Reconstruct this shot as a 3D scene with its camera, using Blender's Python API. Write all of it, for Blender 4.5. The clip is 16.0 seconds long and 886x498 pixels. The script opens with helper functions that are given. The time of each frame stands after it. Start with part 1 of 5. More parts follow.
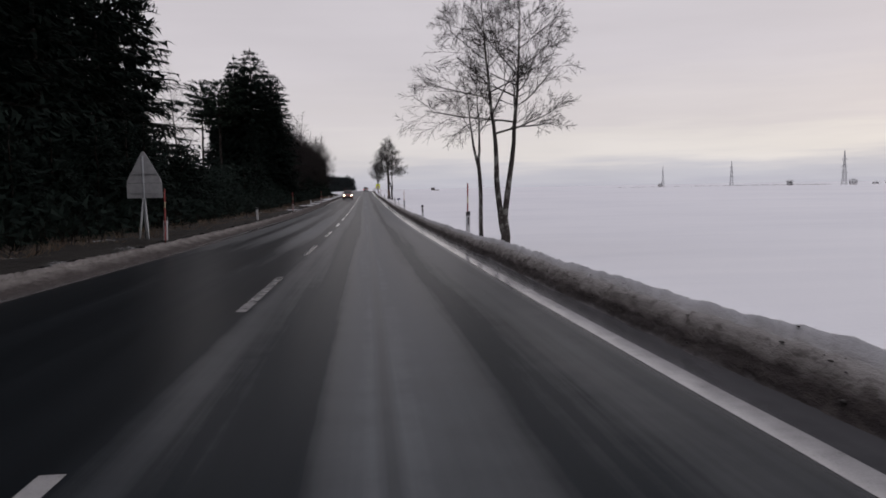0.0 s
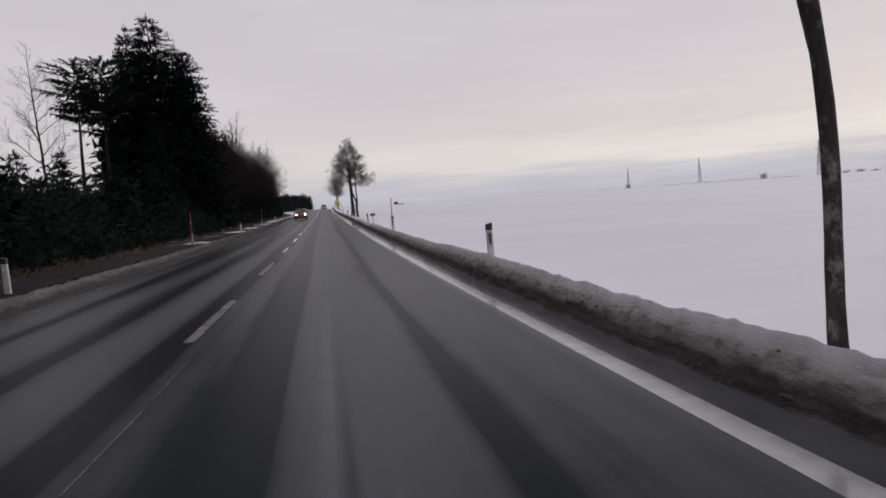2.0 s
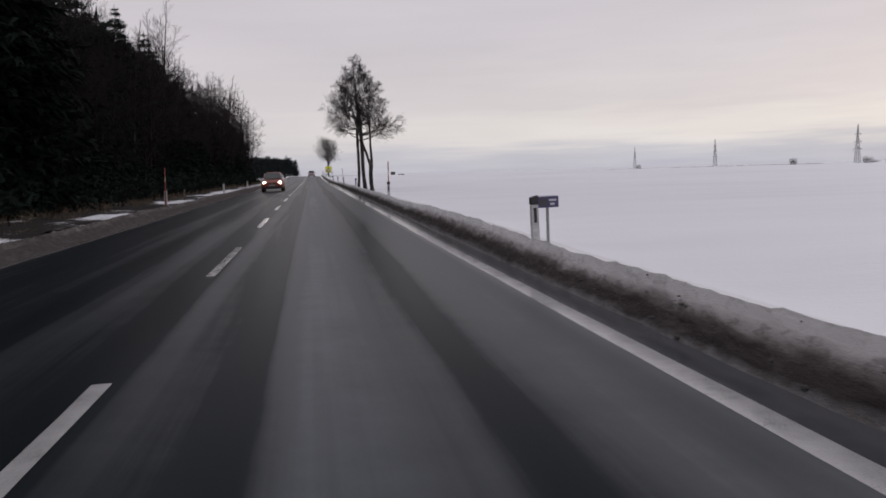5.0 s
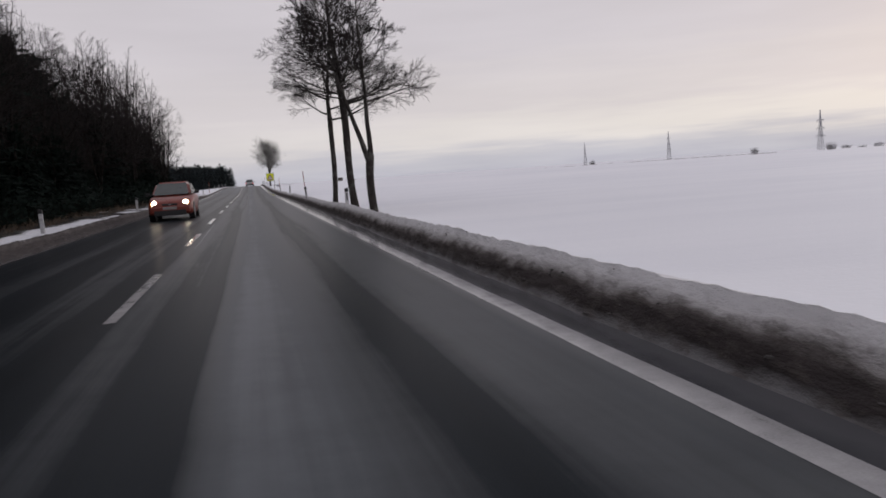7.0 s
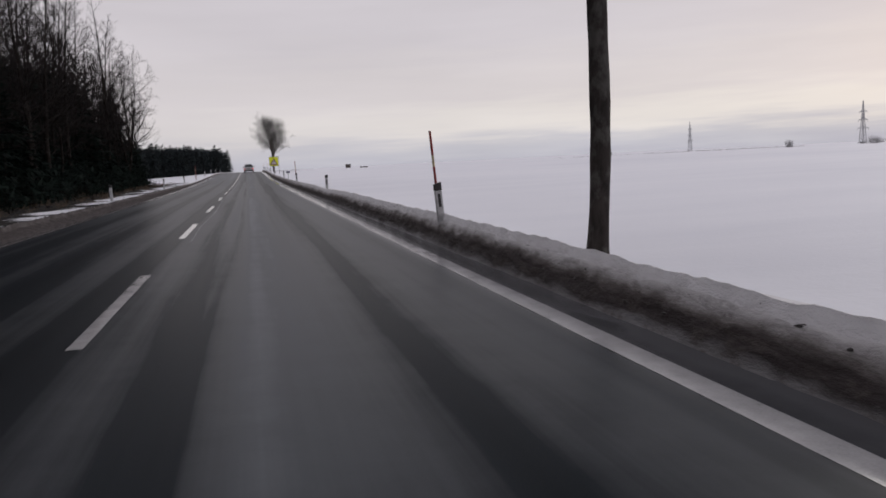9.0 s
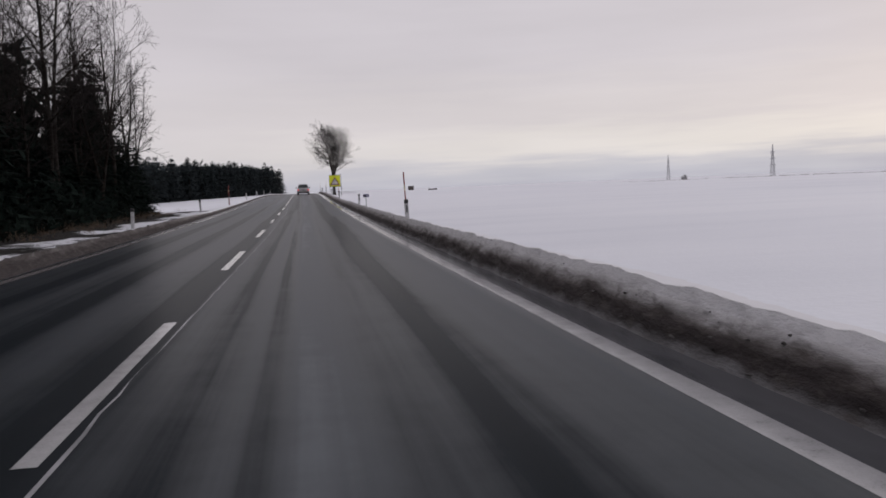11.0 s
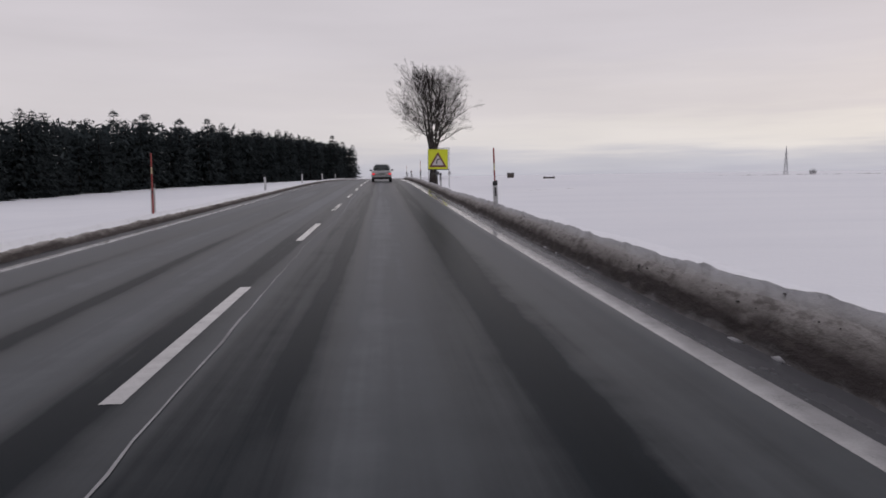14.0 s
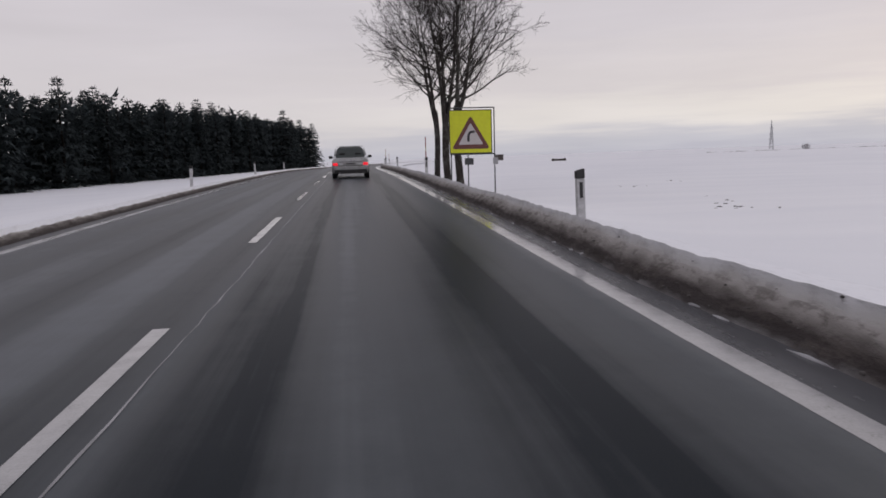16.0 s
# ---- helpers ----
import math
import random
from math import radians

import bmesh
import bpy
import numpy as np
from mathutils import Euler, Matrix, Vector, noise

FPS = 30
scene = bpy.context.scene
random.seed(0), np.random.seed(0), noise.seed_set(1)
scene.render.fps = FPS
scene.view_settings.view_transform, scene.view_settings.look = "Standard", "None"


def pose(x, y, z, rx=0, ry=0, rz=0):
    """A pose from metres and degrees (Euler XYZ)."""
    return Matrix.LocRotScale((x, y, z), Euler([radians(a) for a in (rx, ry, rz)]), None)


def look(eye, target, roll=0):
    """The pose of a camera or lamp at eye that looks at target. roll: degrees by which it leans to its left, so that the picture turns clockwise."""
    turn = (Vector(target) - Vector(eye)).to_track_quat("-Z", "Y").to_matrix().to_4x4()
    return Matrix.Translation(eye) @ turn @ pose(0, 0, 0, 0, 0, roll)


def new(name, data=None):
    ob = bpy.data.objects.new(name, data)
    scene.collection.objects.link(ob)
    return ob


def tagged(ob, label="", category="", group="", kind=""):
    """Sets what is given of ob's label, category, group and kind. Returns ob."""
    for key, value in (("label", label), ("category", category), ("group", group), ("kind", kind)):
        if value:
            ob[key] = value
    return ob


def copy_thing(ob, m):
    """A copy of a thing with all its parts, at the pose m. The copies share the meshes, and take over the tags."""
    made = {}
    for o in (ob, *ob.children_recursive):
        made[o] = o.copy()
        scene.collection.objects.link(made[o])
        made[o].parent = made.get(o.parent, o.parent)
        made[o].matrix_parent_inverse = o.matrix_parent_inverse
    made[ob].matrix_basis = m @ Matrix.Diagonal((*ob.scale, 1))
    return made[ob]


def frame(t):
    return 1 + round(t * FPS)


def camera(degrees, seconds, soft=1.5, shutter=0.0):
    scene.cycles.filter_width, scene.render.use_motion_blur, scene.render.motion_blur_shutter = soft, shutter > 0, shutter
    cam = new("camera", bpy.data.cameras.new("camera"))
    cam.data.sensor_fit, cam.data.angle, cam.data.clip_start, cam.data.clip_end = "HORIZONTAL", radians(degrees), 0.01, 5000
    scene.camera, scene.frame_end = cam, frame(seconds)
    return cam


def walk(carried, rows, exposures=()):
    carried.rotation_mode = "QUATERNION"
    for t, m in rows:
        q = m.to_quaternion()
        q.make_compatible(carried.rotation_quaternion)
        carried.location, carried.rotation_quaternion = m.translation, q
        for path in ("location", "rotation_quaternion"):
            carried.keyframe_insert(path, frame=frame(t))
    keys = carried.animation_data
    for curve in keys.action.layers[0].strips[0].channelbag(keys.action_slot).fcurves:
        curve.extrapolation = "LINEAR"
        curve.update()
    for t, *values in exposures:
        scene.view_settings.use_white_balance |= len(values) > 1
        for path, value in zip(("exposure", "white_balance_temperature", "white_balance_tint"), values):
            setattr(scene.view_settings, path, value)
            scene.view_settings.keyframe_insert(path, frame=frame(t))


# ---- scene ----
cam = camera(60, 16.0, soft=1.7)
PATH = [
    (0, look((1.401, 8.456, 1.017), (1.7931, 12.4239, 0.7045), -0.96)),
    (0.5, look((1.413, 14.961, 0.935), (1.8778, 18.9215, 0.6168), -2.21)),
    (1, look((1.336, 21.675, 0.843), (1.8853, 25.6284, 0.5794), -1.11)),
    (1.5, look((1.374, 28.748, 0.725), (1.9232, 32.7008, 0.4545), -0.80)),
    (2, look((1.500, 35.779, 0.645), (2.0918, 39.7271, 0.3935), -4.19)),
    (2.5, look((1.491, 42.665, 0.601), (2.2059, 46.5920, 0.3426), -5.31)),
    (3, look((1.380, 49.705, 0.586), (2.1807, 53.6100, 0.2567), -5.18)),
    (3.5, look((1.349, 56.964, 0.511), (2.1123, 60.8755, 0.1665), -2.13)),
    (3.7, look((1.300, 59.889, 0.503), (1.9514, 63.8154, 0.1038), -1.59)),
    (5.8, look((1.356, 90.847, 0.494), (2.0350, 94.7691, 0.1022), -1.88)),
    (6, look((1.431, 93.792, 0.513), (2.1393, 97.7081, 0.1104), -1.78)),
    (6.5, look((1.380, 101.152, 0.551), (2.2317, 105.0413, 0.1696), -2.65)),
    (7, look((1.368, 108.435, 0.562), (2.3119, 112.3025, 0.1716), -3.87)),
    (7.5, look((1.338, 115.546, 0.616), (2.2908, 119.4052, 0.1702), -2.86)),
    (8, look((1.296, 122.907, 0.662), (2.2471, 126.7650, 0.2037), -2.58)),
    (8.5, look((1.264, 130.107, 0.681), (2.2047, 133.9701, 0.2402), -2.43)),
    (9, look((1.283, 137.199, 0.676), (2.2336, 141.0582, 0.2277), -2.88)),
    (9.5, look((1.283, 144.257, 0.727), (2.2232, 148.1169, 0.2583), -2.73)),
    (10, look((1.253, 151.347, 0.742), (2.0604, 155.2452, 0.3561), -1.09)),
    (10.2, look((1.270, 154.297, 0.748), (2.0274, 158.2123, 0.4353), -1.99)),
    (12.3, look((1.350, 185.833, 0.769), (1.8181, 189.7923, 0.4395), 0.43)),
    (12.5, look((1.367, 188.826, 0.768), (1.7817, 192.7901, 0.4317), 0.90)),
    (13, look((1.400, 196.269, 0.848), (1.7447, 200.2372, 0.4830), -0.06)),
    (13.5, look((1.428, 203.671, 0.887), (1.7252, 207.6436, 0.5209), -0.69)),
    (14, look((1.424, 210.968, 0.958), (1.7294, 214.9389, 0.5823), -0.73)),
    (14.5, look((1.383, 218.212, 1.044), (1.7213, 222.1815, 0.6841), 0.14)),
    (15, look((1.470, 225.616, 1.118), (1.7722, 229.5886, 0.7608), -0.40)),
    (15.5, look((1.397, 232.952, 1.231), (1.6502, 236.9147, 0.7506), -0.82)),
    (16, look((1.385, 240.407, 1.349), (1.8360, 244.3539, 0.8799), -2.02)),
]
walk(cam, PATH, exposures=((0.0, 0.0), (16.0, 0.0)))

# ---- light ----
def build_world():
    w = bpy.data.worlds.new("overcast_sky")
    scene.world = w
    w.use_nodes = True
    nt = w.node_tree
    nt.nodes.clear()
    N = nt.nodes.new
    L = nt.links.new
    out = N("ShaderNodeOutputWorld")
    bg = N("ShaderNodeBackground")
    sky = N("ShaderNodeTexSky")
    sky.sky_type = 'NISHITA'
    sky.sun_disc = False
    sky.sun_elevation = radians(14)
    sky.sun_rotation = radians(55)
    sky.air_density, sky.dust_density = 1.6, 4.0
    skym = N("ShaderNodeVectorMath")
    skym.operation = 'SCALE'
    skym.inputs["Scale"].default_value = 0.07
    L(sky.outputs[0], skym.inputs[0])
    tc = N("ShaderNodeTexCoord")
    sep = N("ShaderNodeSeparateXYZ")
    L(tc.outputs["Generated"], sep.inputs[0])
    # ragged low cloud shifts the height at which each layer lies
    low = N("ShaderNodeMapping")
    low.inputs["Scale"].default_value = (5.0, 5.0, 60.0)
    L(tc.outputs["Generated"], low.inputs[0])
    rag = N("ShaderNodeTexNoise")
    rag.inputs["Scale"].default_value, rag.inputs["Detail"].default_value = 1.4, 5
    L(low.outputs[0], rag.inputs["Vector"])
    sway = N("ShaderNodeMapRange")
    for i, x in enumerate((0.3, 0.7, -0.011, 0.011)):
        sway.inputs[1 + i].default_value = x
    L(rag.outputs[0], sway.inputs[0])
    height = N("ShaderNodeMath")
    L(sep.outputs["Z"], height.inputs[0])
    L(sway.outputs[0], height.inputs[1])

    def layer(stops):
        rp = N("ShaderNodeValToRGB")
        L(height.outputs[0], rp.inputs[0])
        e = rp.color_ramp
        e.interpolation = 'EASE'
        while len(e.elements) < len(stops):
            e.elements.new(0.5)
        for el, (pos, col) in zip(e.elements, stops):
            el.position, el.color = pos, (*col, 1)
        return rp.outputs[0]
    cool = layer(((0.0, (0.525, 0.515, 0.57)), (0.03, (0.62, 0.59, 0.625)), (0.08, (0.66, 0.62, 0.645)), (0.2, (0.645, 0.605, 0.645)), (0.45, (0.60, 0.565, 0.615)), (1.0, (0.64, 0.61, 0.665))))
    warm = layer(((0.0, (0.505, 0.50, 0.57)), (0.016, (0.56, 0.555, 0.61)), (0.048, (0.81, 0.765, 0.735)), (0.09, (0.70, 0.655, 0.67)), (0.17, (0.62, 0.585, 0.627)), (0.45, (0.57, 0.538, 0.588)), (1.0, (0.64, 0.61, 0.665))))
    toward = N("ShaderNodeVectorMath")
    toward.operation = 'DOT_PRODUCT'
    toward.inputs[1].default_value = (math.sin(radians(40)), math.cos(radians(40)), 0)
    L(tc.outputs["Generated"], toward.inputs[0])
    glow = N("ShaderNodeMapRange")
    glow.inputs[1].default_value, glow.inputs[2].default_value = 0.55, 1.0
    L(toward.outputs["Value"], glow.inputs[0])
    ramp = N("ShaderNodeMix")
    ramp.data_type = 'RGBA'
    L(glow.outputs[0], ramp.inputs[0])
    L(cool, ramp.inputs[6])
    L(warm, ramp.inputs[7])
    # soft stretched cloud layers
    mp = N("ShaderNodeMapping")
    mp.inputs["Scale"].default_value = (1.3, 1.3, 9)
    L(tc.outputs["Generated"], mp.inputs[0])
    no = N("ShaderNodeTexNoise")
    no.inputs["Scale"].default_value = 2.2
    no.inputs["Detail"].default_value = 5
    L(mp.outputs[0], no.inputs["Vector"])
    mr = N("ShaderNodeMapRange")
    mr.inputs[1].default_value, mr.inputs[2].default_value, mr.inputs[3].default_value, mr.inputs[4].default_value = 0.3, 0.7, 0.95, 1.045
    L(no.outputs[0], mr.inputs[0])
    sc = N("ShaderNodeVectorMath")
    sc.operation = 'SCALE'
    L(ramp.outputs[2], sc.inputs[0])
    L(mr.outputs[0], sc.inputs["Scale"])
    mix = N("ShaderNodeMix")
    mix.data_type = 'RGBA'
    mix.inputs[0].default_value = 0.965
    L(skym.outputs[0], mix.inputs[6])
    L(sc.outputs[0], mix.inputs[7])
    L(mix.outputs[2], bg.inputs[0])
    bg.inputs[1].default_value = 1.0
    L(bg.outputs[0], out.inputs[0])


build_world()
sun = new("sun", bpy.data.lights.new("sun", 'SUN'))
sun.data.energy, sun.data.angle, sun.data.color = 0.5, radians(25), (1.0, 0.95, 0.9)
sun.matrix_world = look((0, 0, 0), (-math.sin(radians(55)), -math.cos(radians(55)), -math.tan(radians(14))))

# ---- shape of the road ----
KNOTS = (-60, -20, 20, 60, 100, 140, 180, 220, 250, 285, 320, 400, 900)
SLOPES = (-0.02, -0.0213, -0.0157, -0.0028, 0.0047, 0.0034, 0.0017, 0.0122, 0.0160, 0.006, -0.003, 0.0, 0.0)
_YS = np.arange(-60, 901, 1.0)
_SL = np.interp(_YS, KNOTS, SLOPES)
_ZS = np.concatenate([[0], np.cumsum((_SL[1:] + _SL[:-1]) / 2)])
_ZS -= np.interp(0, _YS, _ZS)


def zr(y):
    return float(np.interp(y, _YS, _ZS))


def xc(y):
    return max(0.0, y - 300.0) ** 2 / 1100.0


EDGE = 3.55        # edge line from the middle of the road
MAT = {}


# ---- materials ----
class Mat:
    """A node material with short calls for its nodes."""
    def __init__(self, name, rough=0.6, metal=0.0, spec=0.5):
        self.m = bpy.data.materials.new(name)
        self.m.use_nodes = True
        self.nt = self.m.node_tree
        self.b = self.nt.nodes["Principled BSDF"]
        self.b.inputs["Roughness"].default_value = rough
        self.b.inputs["Metallic"].default_value = metal
        self.b.inputs["Specular IOR Level"].default_value = spec
        MAT[name] = self.m

    def node(self, kind, **inputs):
        n = self.nt.nodes.new(kind)
        for k, v in inputs.items():
            n.inputs[k.replace("_", " ")].default_value = v
        return n

    def link(self, a, b):
        self.nt.links.new(a, b)

    def noise(self, scale, detail=4, vec=None, rough=0.55):
        n = self.node("ShaderNodeTexNoise", Scale=scale, Detail=detail, Roughness=rough)
        if vec is not None:
            self.link(vec, n.inputs["Vector"])
        return n.outputs[0]

    def obj(self, stretch=(1, 1, 1)):
        t = self.node("ShaderNodeTexCoord")
        m = self.node("ShaderNodeMapping", Scale=stretch)
        self.link(t.outputs["Object"], m.inputs[0])
        return m.outputs[0]

    def ramp(self, fac, stops):
        r = self.node("ShaderNodeValToRGB")
        e = r.color_ramp.elements
        while len(e) < len(stops):
            e.new(0.5)
        for el, (p, c) in zip(e, stops):
            el.position = p
            el.color = (*c, 1) if isinstance(c, tuple) else (c, c, c, 1)
        self.link(fac, r.inputs[0])
        return r.outputs[0]

    def mix(self, fac, a, b, blend='MIX'):
        n = self.node("ShaderNodeMix")
        n.data_type = 'RGBA'
        n.blend_type = blend
        for s, v in ((0, fac), (6, a), (7, b)):
            if isinstance(v, (int, float)):
                n.inputs[s].default_value = v if s == 0 else (v, v, v, 1)
            elif isinstance(v, tuple):
                n.inputs[s].default_value = (*v, 1)
            else:
                self.link(v, n.inputs[s])
        return n.outputs[2]

    def math(self, op, a, b=0.0, clamp=False):
        n = self.node("ShaderNodeMath")
        n.operation = op
        n.use_clamp = clamp
        for s, v in ((0, a), (1, b)):
            if isinstance(v, (int, float)):
                n.inputs[s].default_value = v
            else:
                self.link(v, n.inputs[s])
        return n.outputs[0]

    def rng(self, v, a, b, c, d):
        n = self.node("ShaderNodeMapRange")
        for i, x in enumerate((a, b, c, d)):
            n.inputs[1 + i].default_value = x
        self.link(v, n.inputs[0])
        return n.outputs[0]

    def color(self, c):
        if isinstance(c, tuple):
            self.b.inputs["Base Color"].default_value = (*c, 1)
        else:
            self.link(c, self.b.inputs["Base Color"])
        return self

    def rough(self, s):
        self.link(s, self.b.inputs["Roughness"])
        return self

    def bump(self, h, strength=0.3, dist=0.02):
        n = self.node("ShaderNodeBump", Strength=strength, Distance=dist)
        self.link(h, n.inputs["Height"])
        self.link(n.outputs[0], self.b.inputs["Normal"])
        return self

    def uv(self):
        n = self.node("ShaderNodeUVMap")
        n.uv_map = "UVMap"
        s = self.node("ShaderNodeSeparateXYZ")
        self.link(n.outputs[0], s.inputs[0])
        return n.outputs[0], s.outputs[0], s.outputs[1]


def plain(name, col, rough=0.5, metal=0.0, vary=0.15, scale=6.0, spec=0.5):
    """Paint, metal or plastic with faint blotches and dirt."""
    m = Mat(name, rough, metal, spec)
    v = m.obj()
    n = m.noise(scale, 5, v)
    lo = tuple(c * (1 - vary) for c in col)
    hi = tuple(min(1, c * (1 + vary)) for c in col)
    m.color(m.ramp(n, ((0.3, lo), (0.7, hi))))
    m.rough(m.rng(m.noise(scale * 3, 3, v), 0.3, 0.7, max(0.02, rough - 0.1), min(1, rough + 0.12)))
    return m.m


def road_material():
    """Asphalt with salt-dried pale strips, black wet wheel tracks and grey slush film at its edges. UV in metres, x from the middle."""
    m = Mat("wet_asphalt", 0.5, 0, 0.1)
    uv, u, v = m.uv()
    st = m.node("ShaderNodeMapping", Scale=(1.0, 0.035, 1.0))
    m.link(uv, st.inputs[0])
    wob = m.math('MULTIPLY', m.math('SUBTRACT', m.noise(0.9, 3, st.outputs[0]), 0.5), 0.22)
    uu = m.math('ADD', u, wob)

    def band(c, half, soft, gain):
        d = m.math('ABSOLUTE', m.math('SUBTRACT', uu, c))
        return m.math('MULTIPLY', m.rng(d, half, half + soft, 1.0, 0.0), gain)
    def zone(a0, a1, b0, b1, gain, at=None):
        at = at or uu
        return m.math('MULTIPLY', m.math('MULTIPLY', m.rng(at, a0, a1, 0.0, 1.0), m.rng(at, b0, b1, 1.0, 0.0)), gain)
    # between the wheels: sharp on one side, fading on the other
    mid = m.math('SUBTRACT', uu, m.rng(v, 50, 85, 0.14, 0.0))
    dry = zone(0.90, 1.26, 1.32, 2.25, 0.66, mid)
    gap = m.math('MULTIPLY', m.rng(v, 143, 155, 0.0, 1.0), m.rng(v, 206, 216, 1.0, 0.0))
    dry = m.math('MAXIMUM', dry, m.math('MULTIPLY', band(0.88, 0.02, 0.22, 0.32), gap))
    dry = m.math('SUBTRACT', dry, m.math('MULTIPLY', m.math('MAXIMUM', band(1.10, 0.02, 0.14, 0.24), band(1.72, 0.02, 0.2, 0.2)), gap), clamp=True)
    dry = m.math('SUBTRACT', dry, m.math('MULTIPLY', band(1.50, 0.02, 0.06, 0.42), m.rng(v, 55, 75, 1.0, 0.0)), clamp=True)
    dry = m.math('MAXIMUM', dry, m.math('MULTIPLY', zone(2.32, 2.90, 3.4, 3.8, 0.42, m.math('SUBTRACT', uu, m.rng(v, 165, 205, 0.0, 0.30))), m.math('ADD', m.rng(v, 22, 60, 0.4, 1.0), m.math('MULTIPLY', m.rng(v, 85, 110, 0.0, -0.25), m.rng(v, 165, 195, 1.0, 0.0)))))
    dry = m.math('MAXIMUM', dry, zone(0.0, 0.2, 0.30, 0.75, 0.16))
    # damp smear along the middle joint where the land opens
    dry = m.math('MAXIMUM', dry, m.math('MULTIPLY', band(0.29, 0.03, 0.13, 0.34), m.rng(v, 196, 226, 0.0, 1.0)))
    # wet film with a ragged near end, its grazing sheen put into the colour
    torn = m.math('MULTIPLY', m.math('SUBTRACT', m.noise(1.5, 4, uv, 0.6), 0.5), 1.6)
    wet_sheen = m.math('MULTIPLY', m.rng(m.math('ADD', v, m.math('MULTIPLY', torn, 2.0)), 202.2, 203.2, 0.0, 1.0), m.rng(v, 208, 226, 1.0, 0.0))
    dry = m.math('MAXIMUM', dry, m.math('MULTIPLY', zone(2.50, 2.92, 3.85, 4.1, 0.66, m.math('ADD', u, m.math('MULTIPLY', torn, 0.2))), wet_sheen))
    left = band(-0.76, 0.16, 0.34, 0.72)
    for c, half, soft, gain in ((-1.95, 0.16, 0.40, 0.50), (-3.1, 0.2, 0.35, 0.40)):
        left = m.math('MAXIMUM', left, band(c, half, soft, gain))
    def along(stops):
        return m.math('MULTIPLY', m.ramp(m.math('DIVIDE', v, 300.0), stops), 1.5)
    # the other lane's pale bands are weaker along the wood than out in the open
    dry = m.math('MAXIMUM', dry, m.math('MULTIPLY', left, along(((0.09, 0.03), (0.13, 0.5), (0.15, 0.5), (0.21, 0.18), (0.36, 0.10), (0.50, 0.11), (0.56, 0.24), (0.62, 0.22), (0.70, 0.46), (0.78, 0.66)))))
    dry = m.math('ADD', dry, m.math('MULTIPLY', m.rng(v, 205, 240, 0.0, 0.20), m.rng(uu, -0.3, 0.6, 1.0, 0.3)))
    st2 = m.node("ShaderNodeMapping", Scale=(2.6, 0.05, 1.0))
    m.link(uv, st2.inputs[0])
    streak = m.noise(1.3, 5, st2.outputs[0], 0.6)
    st3 = m.node("ShaderNodeMapping", Scale=(0.5, 0.05, 1.0))
    m.link(uv, st3.inputs[0])
    patch = m.noise(1.0, 4, st3.outputs[0])
    dry = m.math('MULTIPLY', dry, m.rng(patch, 0.3, 0.65, 0.6, 1.15))
    dry = m.math('MULTIPLY', dry, m.rng(streak, 0.3, 0.7, 0.75, 1.2))
    dry = m.math('ADD', dry, m.math('MULTIPLY', m.math('SUBTRACT', streak, 0.46), 0.26), clamp=True)
    cloud = m.noise(1.6, 5, uv, 0.65)
    dry = m.math('MULTIPLY', dry, m.rng(cloud, 0.3, 0.7, 0.78, 1.15), clamp=True)
    grit = m.noise(120, 3, uv, 0.7)
    # wet lane along the wood: the trees' dark reflection is put into its colour
    wood_reflection = m.math('MULTIPLY', m.math('MULTIPLY', m.rng(v, 16, 60, 0.8, 0.5), m.rng(v, 150, 180, 1.0, 0.0)), m.rng(uu, -0.3, 0.9, 1.0, 0.0))
    wet = m.mix(wood_reflection, (0.0105, 0.0138, 0.0168), (0.004, 0.0053, 0.0067))
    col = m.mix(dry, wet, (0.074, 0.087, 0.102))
    col = m.mix(m.rng(grit, 0.4, 0.75, 0.0, 0.07), col, (0.12, 0.12, 0.125))
    au = m.math('ABSOLUTE', u)
    edge = m.rng(m.math('ADD', au, m.math('MULTIPLY', m.noise(1.4, 5, uv), 0.4)), 3.70, 4.02, 0.0, 0.75)
    edge = m.math('MULTIPLY', edge, m.rng(u, -1.0, 1.0, 0.25, 1.0))
    col = m.mix(edge, col, (0.11, 0.11, 0.117))
    # drier towards the rise
    col = m.mix(m.rng(v, 222, 258, 0.0, 0.25), col, (0.065, 0.070, 0.080))
    m.color(col)
    # water film outside the edge lines
    film = m.math('MULTIPLY', m.rng(au, 3.30, 3.55, 0.0, 1.0), m.rng(u, -1.0, 1.0, 0.2, 1.0))
    m.rough(m.math('SUBTRACT', m.rng(dry, 0.0, 0.45, 0.30, 0.46), m.math('MULTIPLY', film, 0.16)))
    m.link(m.math('ADD', m.rng(dry, 0.06, 0.68, 0.009, 0.27), m.math('MULTIPLY', film, 0.06)), m.b.inputs["Specular IOR Level"])
    m.bump(grit, 0.05, 0.004)
    return m.m


